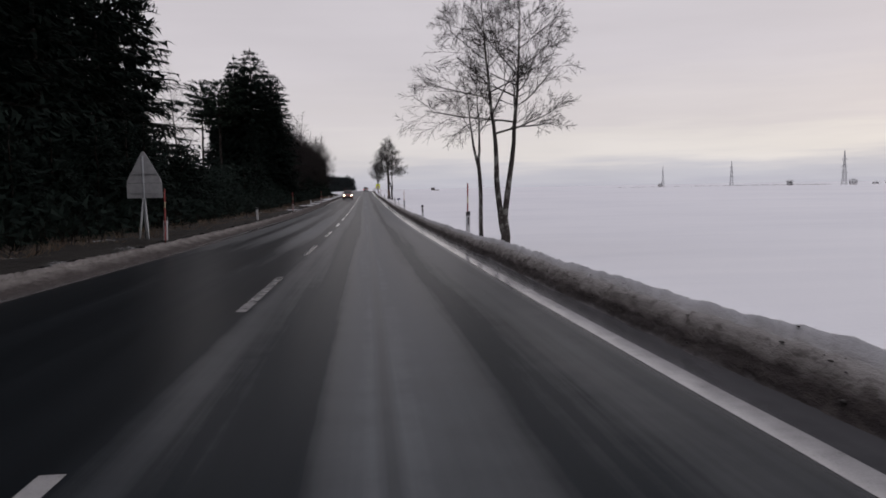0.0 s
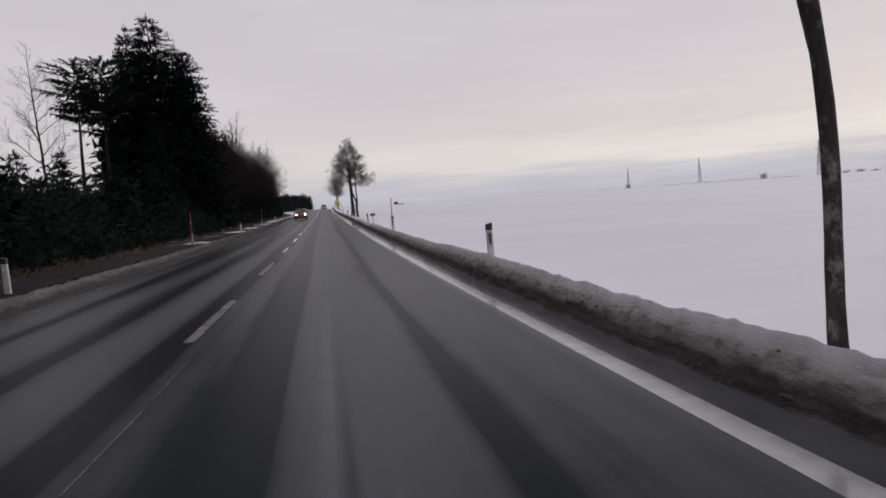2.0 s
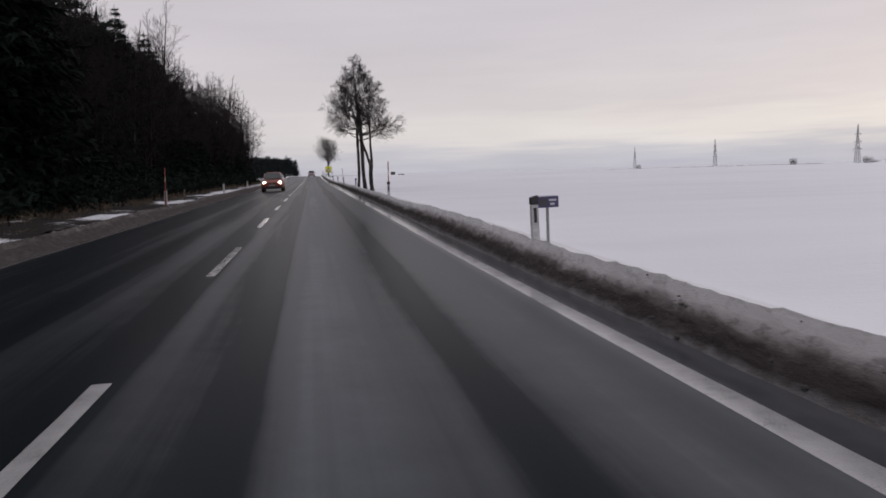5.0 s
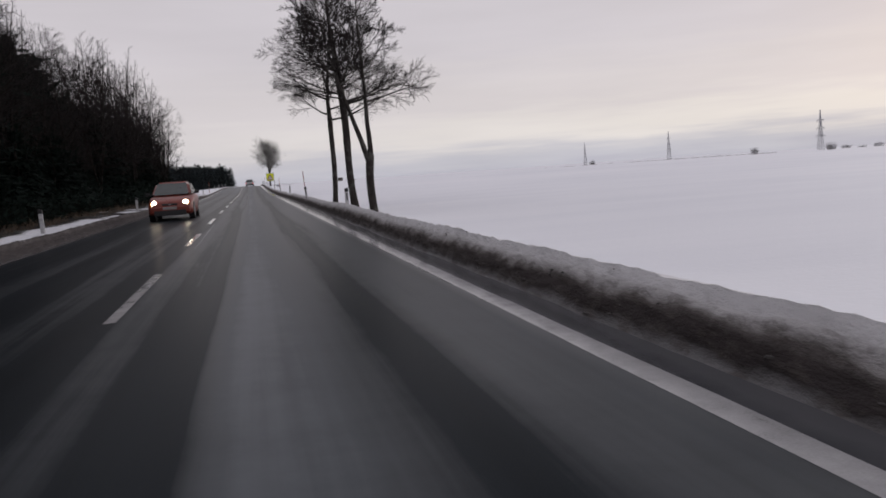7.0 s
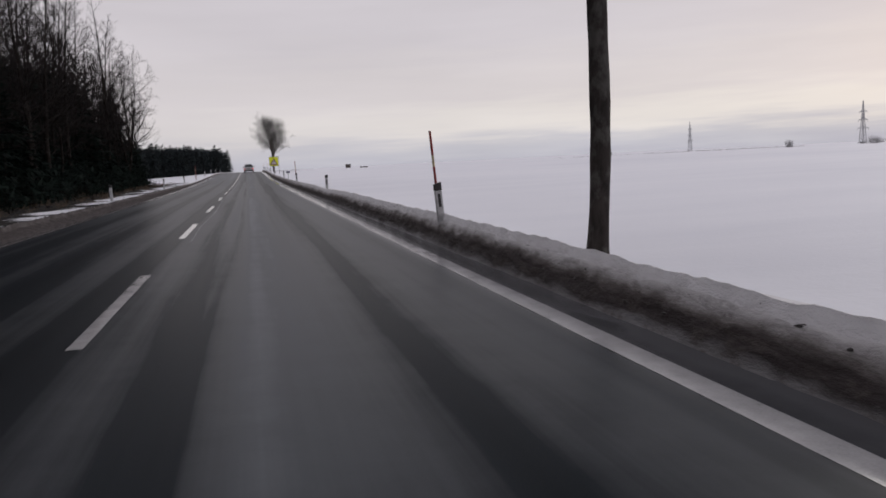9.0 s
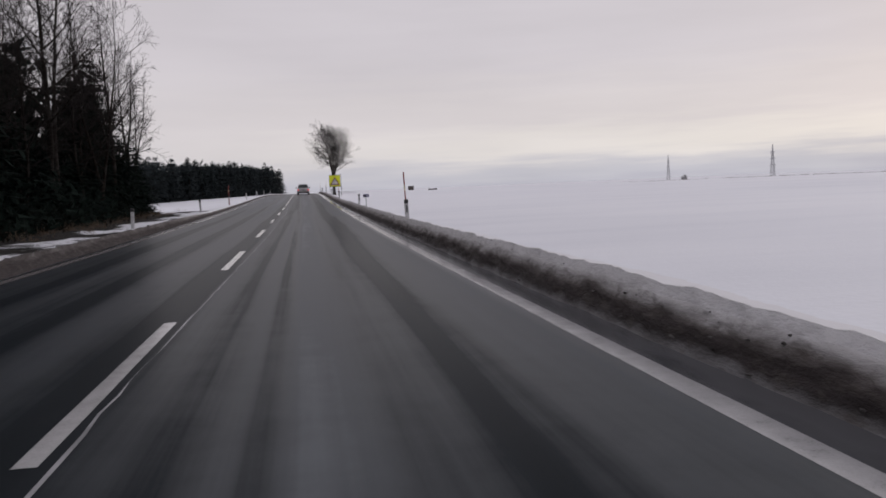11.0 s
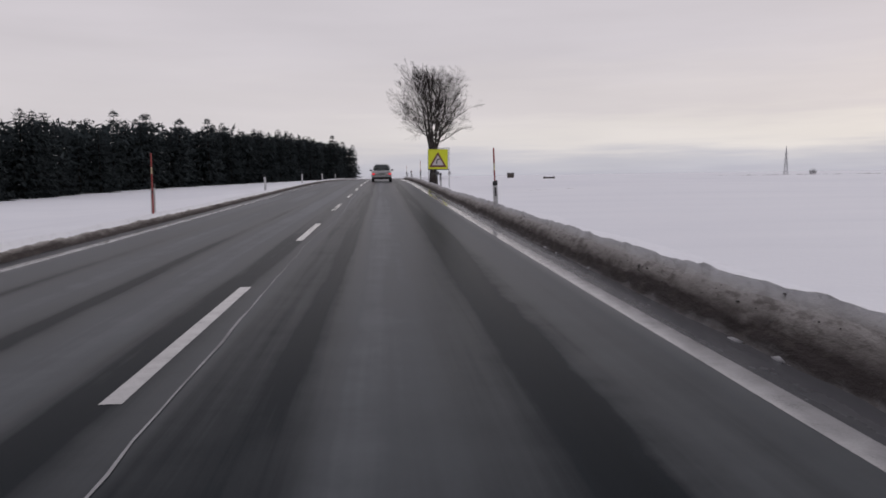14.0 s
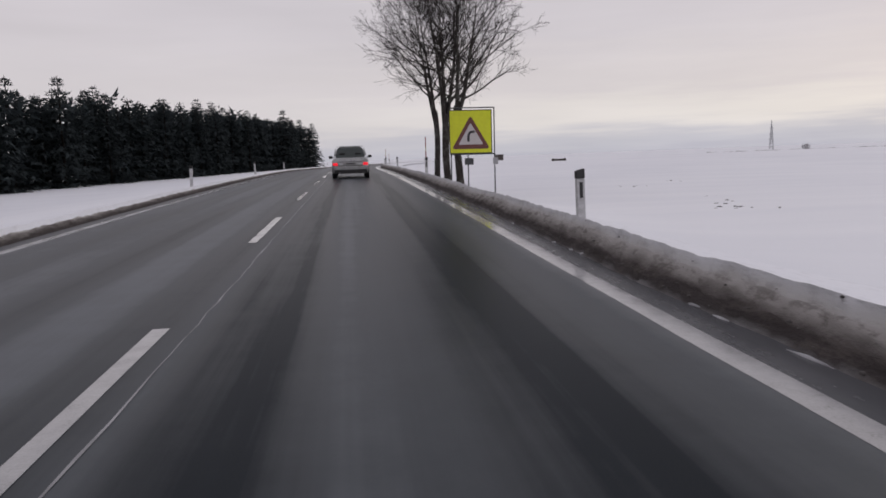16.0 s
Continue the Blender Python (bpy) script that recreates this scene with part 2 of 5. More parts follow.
def marking_material():
    """Road paint, chipped and dirty; the far edge's line lies under grime along the wood."""
    m = Mat("worn_white_paint", 0.2, 0, 0.45)
    uv, u, v = m.uv()
    wear = m.noise(3.5, 6, uv, 0.7)
    fine = m.noise(70, 3, uv)
    f = m.math('ADD', m.math('MULTIPLY', wear, 0.7), m.math('MULTIPLY', fine, 0.3))
    c = m.ramp(f, ((0.30, (0.14, 0.14, 0.14)), (0.42, (0.31, 0.308, 0.312)), (0.7, (0.42, 0.418, 0.422))))
    grime = m.math('MULTIPLY', m.rng(u, -3.0, -2.5, 1.0, 0.0), m.rng(m.math('ADD', v, m.math('MULTIPLY', wear, 60.0)), 195, 225, 0.93, 0.45))
    patch = m.noise(0.35, 4, uv)
    grime = m.math('MAXIMUM', grime, m.rng(patch, 0.64, 0.76, 0.0, 0.5))
    m.color(m.mix(grime, c, (0.060, 0.060, 0.064)))
    m.rough(m.rng(wear, 0.35, 0.65, 0.06, 0.18))
    m.bump(fine, 0.06, 0.003)
    return m.m


def snow_material():
    m = Mat("field_snow", 0.75, 0, 0.25)
    v = m.obj()
    vs = m.obj((0.25, 1.0, 1.0))
    big = m.noise(0.03, 4, v)
    drift = m.noise(0.4, 5, vs)
    fine = m.noise(9, 4, v)
    f = m.math('ADD', m.math('MULTIPLY', big, 0.6), m.math('MULTIPLY', drift, 0.4))
    m.color(m.ramp(f, ((0.3, (0.69, 0.705, 0.755)), (0.5, (0.755, 0.767, 0.81)), (0.72, (0.815, 0.822, 0.855)))))
    h = m.math('ADD', m.math('MULTIPLY', drift, 1.0), m.math('MULTIPLY', fine, 0.12))
    m.bump(h, 0.5, 0.12)
    m.b.inputs["Subsurface Weight"].default_value = 0.0
    return m.m


def bank_material():
    """Ploughed ridge: wet dirty slush at its foot, grey crusted snow on top, clean behind. UV x runs over the ridge from 0 to 1."""
    m = Mat("dirty_bank_snow", 0.85, 0, 0.03)
    uv, u, v = m.uv()
    o = m.obj((1.0, 0.42, 1.0))
    lump = m.noise(2.2, 6, o, 0.65)
    fine = m.noise(22, 5, o, 0.7)
    mid = m.noise(5.0, 5, o, 0.62)
    uu = m.math('ADD', u, m.math('ADD', m.math('MULTIPLY', m.math('SUBTRACT', lump, 0.5), 0.26), m.math('MULTIPLY', m.math('SUBTRACT', mid, 0.5), 0.20)))
    uu = m.math('ADD', u, m.math('MULTIPLY', m.math('SUBTRACT', uu, u), m.rng(u, 0.55, 0.80, 1.0, 0.14)))
    # the wet dark front is low at the start and where the land opens, tall between
    uu = m.math('ADD', uu, m.math('MAXIMUM', m.rng(v, 4.5, 8.5, 0.09, 0.0), m.rng(v, 17, 21, 0.0, 0.07)))
    col = m.ramp(uu, ((0.05, (0.190, 0.188, 0.194)), (0.12, (0.150, 0.146, 0.148)), (0.23, (0.050, 0.044, 0.044)), (0.42, (0.054, 0.047, 0.046)), (0.54, (0.165, 0.153, 0.147)), (0.68, (0.30, 0.285, 0.276)), (0.80, (0.40, 0.388, 0.380)), (0.86, (0.50, 0.50, 0.52)), (0.93, (0.78, 0.79, 0.83))))
    pale = m.math('MULTIPLY', m.rng(uu, 0.50, 0.78, 0.0, 0.92), m.math('MULTIPLY', m.rng(v, 7, 9.5, 0.0, 1.0), m.rng(v, 17, 20, 1.0, 0.0)))
    col = m.mix(pale, col, (0.66, 0.655, 0.67))
    blot = m.noise(9.0, 4, o, 0.6)
    dirt = m.rng(m.math('ADD', m.math('MULTIPLY', blot, 0.75), m.math('MULTIPLY', fine, 0.25)), 0.51, 0.60, 0.0, 0.60)
    keep = m.math('MULTIPLY', m.rng(uu, 0.68, 0.88, 1.0, 0.10), m.math('SUBTRACT', 1.0, m.math('MULTIPLY', pale, 0.8)))
    col = m.mix(m.math('MULTIPLY', dirt, keep), col, (0.085, 0.075, 0.070))
    m.color(col)
    m.rough(m.rng(uu, 0.1, 0.5, 0.5, 0.85))
    m.bump(m.math('MULTIPLY', m.math('ADD', m.math('MULTIPLY', mid, 0.8), m.math('MULTIPLY', fine, 0.30)), m.rng(uu, 0.82, 0.98, 1.0, 0.08)), 0.75, 0.07)
    return m.m


def verge_material():
    """Matted dry grass and earth with thin snow; the trees' shade is put into the grass colours."""
    m = Mat("snowy_dead_grass", 0.9, 0, 0.2)
    o = m.obj()
    a = m.noise(0.35, 5, o)
    b = m.noise(14, 5, o, 0.7)
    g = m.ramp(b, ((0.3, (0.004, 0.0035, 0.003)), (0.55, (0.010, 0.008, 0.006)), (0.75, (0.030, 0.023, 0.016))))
    uv, u, v = m.uv()
    lie = m.math('MULTIPLY', m.math('MULTIPLY', m.rng(u, -6.2, -4.9, 0.0, 0.22), m.rng(v, 60, 115, 0.0, 1.0)), m.rng(m.noise(0.16, 3, o), 0.34, 0.52, 0.25, 1.0))
    s = m.rng(m.math('ADD', lie, m.math('ADD', m.math('MULTIPLY', a, 0.75), m.math('MULTIPLY', b, 0.25))), 0.62, 0.67, 0.0, 1.0)
    m.color(m.mix(s, g, (0.72, 0.73, 0.77)))
    m.bump(b, 0.8, 0.05)
    return m.m


def bark_material(name, dark, light, moss=0.0):
    m = Mat(name, 0.9, 0, 0.06)
    o = m.obj((1, 1, 0.3))
    n = m.noise(9, 6, o, 0.7)
    p = m.noise(3.2, 5, m.obj((1, 1, 0.7)), 0.65)
    c = m.ramp(n, ((0.3, dark), (0.7, light)))
    # pale lichen patches
    c = m.mix(m.rng(p, 0.50, 0.60, 0.0, moss), c, (0.30, 0.30, 0.28))
    m.color(c)
    m.bump(n, 0.7, 0.02)
    return m.m


def needle_material(name, lo, hi):
    m = Mat(name, 0.8, 0, 0.04)
    g = m.node("ShaderNodeNewGeometry")
    i = m.node("ShaderNodeObjectInfo")
    f = m.math('ADD', m.math('MULTIPLY', g.outputs["Random Per Island"], 0.7), m.math('MULTIPLY', i.outputs["Random"], 0.3))
    m.color(m.ramp(f, ((0.1, lo), (0.9, hi))))
    return m.m


def striped_material():
    """Snow pole: red with one white band, faded, streaked with grime."""
    m = Mat("red_snow_pole_paint", 0.55)
    uv, u, v = m.uv()
    n = m.noise(14, 5, m.obj())
    c = m.ramp(n, ((0.3, (0.22, 0.034, 0.03)), (0.7, (0.33, 0.052, 0.044))))
    m.color(c)
    return m.m


road_material(), marking_material(), snow_material(), bank_material(), verge_material(), striped_material()
bark_material("lichen_bark", (0.020, 0.018, 0.017), (0.070, 0.062, 0.058), 0.5)
bark_material("grey_bark", (0.018, 0.016, 0.015), (0.058, 0.051, 0.047), 0.16)
bark_material("twig_bark", (0.014, 0.012, 0.012), (0.034, 0.029, 0.028), 0.0)
bark_material("dark_bark", (0.009, 0.008, 0.007), (0.026, 0.021, 0.018), 0.08)
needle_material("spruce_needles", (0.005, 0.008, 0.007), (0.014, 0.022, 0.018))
needle_material("pine_needles", (0.009, 0.014, 0.011), (0.024, 0.036, 0.026))
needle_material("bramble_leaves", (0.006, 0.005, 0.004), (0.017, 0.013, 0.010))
# far stand: haze is put into these paler, bluer needle colours
needle_material("hazed_plantation_needles", (0.020, 0.026, 0.028), (0.058, 0.070, 0.074))
plain("post_white", (0.46, 0.46, 0.47), 0.5, vary=0.28, scale=9)
plain("post_black", (0.02, 0.02, 0.022), 0.45)
plain("reflector_glass", (0.55, 0.56, 0.58), 0.15, spec=0.8)
plain("galvanised_steel", (0.30, 0.31, 0.32), 0.45, 0.7)
plain("sign_back_grey", (0.33, 0.333, 0.34), 0.55, 0.2, vary=0.15)
# matt pale grey so far pylons fade: distance haze put into the colour
plain("hazed_pylon_steel", (0.30, 0.30, 0.32), 0.7, 0.0)
plain("sign_yellow", (0.62, 0.66, 0.02), 0.4, vary=0.06)
plain("sign_white", (0.50, 0.47, 0.47), 0.45, vary=0.06)
plain("sign_red", (0.125, 0.042, 0.036), 0.45, vary=0.1)
plain("sign_black", (0.018, 0.018, 0.02), 0.5)
plain("plate_blue", (0.055, 0.05, 0.13), 0.4, vary=0.3, scale=12)
plain("weathered_wood", (0.075, 0.065, 0.058), 0.85, vary=0.4, scale=10)
plain("stone_dark", (0.05, 0.046, 0.043), 0.9, vary=0.4)


# ---- mesh helpers ----
def mesh_ob(name, verts, faces, mat, parent=None, uvs=None, smooth=True, label=""):
    me = bpy.data.meshes.new(name)
    me.from_pydata([tuple(v) for v in verts], [], faces)
    if uvs is not None:
        layer = me.uv_layers.new(name="UVMap")
        arr = np.empty(len(me.loops), dtype=np.int64)
        me.loops.foreach_get("vertex_index", arr)
        layer.data.foreach_set("uv", np.asarray(uvs, dtype=np.float32)[arr].ravel())
    me.materials.append(MAT[mat])
    if smooth:
        me.polygons.foreach_set("use_smooth", np.ones(len(me.polygons), dtype=bool))
    ob = new(name, me)
    if parent is not None:
        ob.parent = parent
    if label:
        tagged(ob, label)
    return ob


def part(name, bm, mat, parent, label="", smooth=False):
    me = bpy.data.meshes.new(name)
    bm.to_mesh(me)
    bm.free()
    me.materials.append(MAT[mat])
    if smooth:
        me.polygons.foreach_set("use_smooth", np.ones(len(me.polygons), dtype=bool))
    ob = new(name, me)
    ob.parent = parent
    if label:
        tagged(ob, label)
    return ob


def thing(name, label, category, group="", kind=""):
    return tagged(new(name), label, category, group, kind)


def box(bm, x0, x1, y0, y1, z0, z1, bevel=0.0):
    r = bmesh.ops.create_cube(bm, size=1)
    vs = r["verts"]
    for v in vs:
        v.co = Vector(((x0 + x1) / 2 + v.co.x * (x1 - x0), (y0 + y1) / 2 + v.co.y * (y1 - y0), (z0 + z1) / 2 + v.co.z * (z1 - z0)))
    if bevel > 0:
        es = list({e for v in vs for e in v.link_edges})
        bmesh.ops.bevel(bm, geom=es, offset=bevel, segments=2, affect='EDGES', profile=0.6)
    return bm


def rod(bm, a, b, r0, r1=None, n=8):
    a, b = Vector(a), Vector(b)
    d = b - a
    m = Matrix.Translation((a + b) / 2) @ d.to_track_quat('Z', 'Y').to_matrix().to_4x4()
    bmesh.ops.create_cone(bm, cap_ends=True, segments=n, radius1=r0, radius2=r0 if r1 is None else r1, depth=d.length, matrix=m)
    return bm


# ---- ground, road, banks ----
def strip(name, us, ys, zfun, mat, parent=None, uvfun=None):
    """A long sheet that follows the road: us across, ys along."""
    nu = len(us)
    verts, uvs, faces = [], [], []
    for y in ys:
        c, z = xc(y), zr(y)
        for k, u in enumerate(us):
            uu, zz = zfun(u, y, k)
            verts.append((c + uu, y, z + zz))
            uvs.append(uvfun(uu, y, k) if uvfun else (uu, y))
    for j in range(len(ys) - 1):
        for i in range(nu - 1):
            a = j * nu + i
            faces.append((a, a + 1, a + nu + 1, a + nu))
    return mesh_ob(name, verts, faces, mat, parent, uvs)


def far_level(x, y):
    """Height of the open land: it follows the road near by and levels out far away."""
    d = math.hypot(max(0.0, abs(x) - 30.0), max(0.0, -y - 20, y - 420))
    k = 1.0 / (1.0 + (d / 90.0) ** 2)
    base = zr(min(max(y, -59), 899)) * k - 0.6 * (1 - k)
    n = noise.noise((x * 0.012, y * 0.012, 3.1)) * 0.5 * min(1.0, max(0.0, (abs(x) - 12) / 40.0))
    if x > 4.6:
        step = min(1.0, (x - 4.6) / 1.5)
        base += float(np.interp(y, (-60, 20, 45, 75, 105, 125, 150, 175), (-0.6, -0.6, -0.62, -0.35, -0.05, -0.2, -0.2, 0.0))) * step * step * (3 - 2 * step) * k
        step = min(1.0, (x - xc(min(y, 420.0)) - 4.6) / 2.9) if x > xc(min(y, 420.0)) + 4.6 else 0.0
        base += float(np.interp(y, (246, 266, 300, 335), (0.0, -0.85, -0.85, -0.3))) * step * step * (3 - 2 * step) * k
    if x < -5.0 and 205 < y < 330:
        step = min(1.0, (-5.0 - x) / 6.0)
        base += float(np.interp(y, (205, 222, 262, 330), (0.0, -0.55, -0.5, 0.0))) * step * step * (3 - 2 * step)
    far = max(0.0, math.hypot(x, y) - 500.0)
    hills = 0.0028 * far * (0.4 + 0.6 * noise.noise((x * 0.0009, y * 0.0009, 7.7)))
    return base + n + max(0.0, hills)


def build_ground():
    xs = sorted(set([0, 2, 3.6, 4.2, 4.8, 5.5, 6.5, 8, 10, 12, 15, 19, 24, 30, 38, 48, 60, 80, 110, 150, 210, 300, 420, 600, 900, 1400, 2200, 3400]))
    us = [-x for x in reversed(xs[1:])] + xs
    ys = [-900, -500, -300, -180, -110, -70] + [float(v) for v in range(-50, 421, 3)] + [435, 455, 480, 510, 550, 600, 660, 740, 850, 1000, 1250, 1600, 2100, 2800, 3800]
    verts = []
    for y in ys:
        c = xc(min(y, 420))
        for u in us:
            a = abs(u)
            x = c * (1 if a < 60 else 60.0 / a) + u
            z = far_level(x, y)
            if a < 4.5:
                z = zr(min(max(y, -59), 899)) - 0.14
            elif a < 10:
                z += 0.06 * noise.noise((x * 0.5, y * 0.3, 0)) - 0.02
            verts.append((x, y, z))
    nu = len(us)
    faces = [(j * nu + i, j * nu + i + 1, (j + 1) * nu + i + 1, (j + 1) * nu + i) for j in range(len(ys) - 1) for i in range(nu - 1)]
    ob = mesh_ob("ground", verts, faces, "field_snow")
    tagged(ob, "open farmland under smooth wind-packed white snow", "snowfield", kind="structure")


build_ground()
ROAD_YS = [float(v) for v in range(-50, 461, 2)]
ROAD_US = [-4.15, -3.75, -3.0, -2.0, -1.0, 0.0, 1.0, 2.0, 3.0, 3.75, 4.15]
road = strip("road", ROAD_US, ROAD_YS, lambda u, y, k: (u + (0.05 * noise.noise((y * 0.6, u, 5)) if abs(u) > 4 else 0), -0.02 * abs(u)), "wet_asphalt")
tagged(road, "wet grey asphalt country road with dark wheel tracks", "road", kind="structure")


def edge_line(side):
    w = 0.10
    us = [side * EDGE - w, side * EDGE + w]
    ob = strip("edge_line", us, [float(v) for v in range(-40, 441, 1)],
               lambda u, y, k: (u + 0.012 * noise.noise((y * 1.7, k * 3.0, side)), -0.02 * abs(u) + 0.0015), "worn_white_paint", road)
    return ob


edge_line(1), edge_line(-1)


def dashes():
    for k in range(-4, 43):
        y0 = 7.95 + 9.0 * k
        ys = [y0 + 3.95 * i / 6 for i in range(7)]
        strip("lane_dash", [-0.06, 0.0, 0.06], ys, lambda u, y, i: (u + 0.008 * noise.noise((y * 2.0, i * 4.0, 1.0)), 0.003 - 0.02 * abs(u)), "worn_white_paint", road)


dashes()


# section of the ridge: offset from the middle of the road, and share of the ridge's height
RIDGE = [(3.88, -0.088), (3.95, -0.025), (3.972, 0.095), (3.989, 0.182), (4.008, 0.27), (4.027, 0.361), (4.046, 0.45), (4.069, 0.549), (4.095, 0.656), (4.123, 0.76), (4.152, 0.866), (4.18, 0.961), (4.203, 1.037), (4.42, 0.60), (4.9, 0.22), (6.4, 0.02)]


def ridge_point(side, k, y):
    """Offset and height over the road of point k of the ridge's section at y."""
    u, f = RIDGE[k]
    if side < 0:
        u += float(np.interp(y, (30, 40, 50, 62, 170, 195), (-0.38, -0.15, -0.15, -0.36, -0.32, 0.0))) * max(0.0, 1 - k / 14.0)
    amp = (0.37 if side > 0 else 0.20) * (1.0 + 0.2 * noise.noise((y * 0.11, side * 9.0, 0.0)))
    amp *= float(np.interp(y, (45, 100, 206, 224, 246), (0.86, 1.0, 1.0, 0.88, 0.74) if side > 0 else (0.86, 1.0, 1.0, 0.8, 0.7)))
    lump = noise.noise((u * 7.0, y * 1.3, side * 3.0)) * 0.030 + noise.noise((u * 16, y * 4.0, side)) * 0.034 + noise.noise((u * 34, y * 9.0, side)) * 0.026
    w = 1.0 if 1 < k < 9 else 0.75 if 8 < k < 13 else 0.2
    shift = 0.06 * noise.noise((y * 0.35, side * 5.0, 2.0)) + 0.03 * noise.noise((y * 1.3, side * 5.0, 4.0)) + 0.03 * noise.noise((y * 4.5, k * 0.5, side)) * (1 < k < 12)
    fall = 0.0
    if k >= 11:
        fall = far_level(side * u, y) - zr(y) - (0.10 if k == 15 else 0.0)
        f *= 0.9 if k < 13 else 0.5
        if side < 0 and k > 12:
            fall -= float(np.interp(y, (205, 216), (0.30, 0.0)))
    return side * (u + shift * (1.0 if k < 13 else 0.3)), -0.08 * (k < 12) + amp * f + lump * w + fall


def ridge_uv(side, k, y):
    """Across the ridge, and along it; the low ridge by the wood is wet and dark further up."""
    if side < 0:
        top = float(np.interp(y, (200, 218), (12.0, 8.5)))
        return min(0.93, 0.22 + 0.26 * min(k, top) / top + 0.25 * max(0.0, k - top)), y * 0.1
    return k / (len(RIDGE) - 1.0), y * 0.1


def bank(side):
    """The ridge of ploughed snow along one edge of the road."""
    ys = []
    y = -30.0
    while y < 440:
        ys.append(y)
        y += 0.13 if y < 280 else 0.8
    ob = strip("snow_bank", list(range(len(RIDGE))), ys, lambda i, y, k: ridge_point(side, k, y), "dirty_bank_snow", None, lambda uu, y, k: ridge_uv(side, k, y))
    tagged(ob, "ploughed ridge of dirty grey slush and snow beside the road", "snowbank", "snow banks", "structure")


bank(1), bank(-1)



def verge_point(u, y, k):
    """The verge starts on the back of the ridge and falls to the wood's floor."""
    rim = max(0.0, min(1.0, (u + 5.3) / 0.9))
    low = far_level(u, y) - zr(y) + 0.15
    z = low + (max(low, 0.04) - low) * rim
    z += 0.07 * noise.noise((u * 0.9, y * 0.8, 0)) + 0.035 * noise.noise((u * 3.0, y * 2.6, 2.0)) * (u > -7.5)
    if k == 0 or y > 214:
        z -= 0.25
    return u + 0.10 * noise.noise((y * 0.7, u, 1.0)), z


VERGE_YS = [-50.0 + 0.5 * i for i in range(534)]
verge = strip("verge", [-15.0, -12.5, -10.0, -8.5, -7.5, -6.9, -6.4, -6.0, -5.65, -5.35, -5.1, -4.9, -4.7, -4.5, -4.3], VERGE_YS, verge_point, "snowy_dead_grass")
tagged(verge, "strip of matted dead grass and thin snow under the trees", "verge", kind="structure")

plain("joint_filler", (0.26, 0.26, 0.27), 0.6, vary=0.5, scale=1.5)


def joint_width(y):
    seen_part = float(np.interp(y, (124, 127, 133, 136, 151, 160, 219, 223, 229, 233), (0.2, 0.7, 0.7, 0.2, 0.3, 0.75, 0.7, 0.2, 0.2, 0.6)))
    return max(0.0008, seen_part * 0.010 + seen_part * (0.014 * noise.noise((y * 0.45, 8.0, 1.0)) + 0.006 * noise.noise((y * 2.3, 8.0, 5.0))))


JOINT_Y = (112, 128, 141, 148, 151, 155, 160, 166, 171, 185, 193, 197, 203, 208, 211, 217, 224, 229, 236, 241, 248, 310)
JOINT_U = (0.28, 0.20, 0.13, 0.08, 0.22, 0.16, 0.24, 0.20, 0.12, 0.25, 0.29, 0.24, 0.30, 0.40, 0.34, 0.26, 0.17, 0.34, 0.28, 0.20, 0.24, 0.25)
for y0, n in ((124.0, 28), (151.2, 397)):
    strip("joint_line", [-1, 0, 1], [y0 + 0.4 * i for i in range(n)],
          lambda u, y, k: (float(np.interp(y, JOINT_Y, JOINT_U)) + 0.02 * noise.noise((y * 0.9, 1.0, 0)) + 0.022 * noise.noise((y * 2.1, 7.0, 0)) + (k - 1) * joint_width(y), 0.003 - 0.02 * 0.25), "joint_filler", road)
plain("crack_dark", (0.008, 0.008, 0.009), 0.4)
for y0, n in ((39.5, 12), (52.6, 18), (60.5, 9)):
    strip("crack", [-1, 0, 1], [y0 + 0.3 * i for i in range(n)],
          lambda u, y, k: (0.19 + 0.05 * noise.noise((y * 0.5, 4.0, 0)) + (k - 1) * 0.012 * (0.6 + noise.noise((y * 1.9, 6.0, 0))), 0.003 - 0.02 * 0.2), "crack_dark", road)


def scatter(name, label, n, mat, place, seed, kind_cat, turn=0.5):
    """Many small uneven lumps in one mesh."""
    r = random.Random(seed)
    base = [(0, 0, 1), (1, 0, 0), (0, 1, 0), (-1, 0, 0), (0, -1, 0), (0.7, 0.7, 0.45), (-0.7, 0.7, 0.45), (-0.7, -0.7, 0.45), (0.7, -0.7, 0.45)]
    fs = [(0, 5, 6), (0, 6, 7), (0, 7, 8), (0, 8, 5), (5, 1, 2), (6, 2, 3), (7, 3, 4), (8, 4, 1), (5, 2, 6), (6, 3, 7), (7, 4, 8), (8, 1, 5)]
    v, f = [], []
    for _ in range(n):
        x, y, z, sx, sy, sz = place(r)
        k = len(v)
        a = r.uniform(-turn, turn)
        for bx, by, bz in base:
            q = r.uniform(0.7, 1.3)
            px, py = bx * sx * q, by * sy * q
            v.append((x + px * math.cos(a) - py * math.sin(a), y + px * math.sin(a) + py * math.cos(a), z + bz * sz * r.uniform(0.7, 1.2)))
        f.extend(tuple(k + i for i in t) for t in fs)
    ob = mesh_ob(name, v, f, mat, None)
    return tagged(ob, label, kind_cat, kind="stuff")


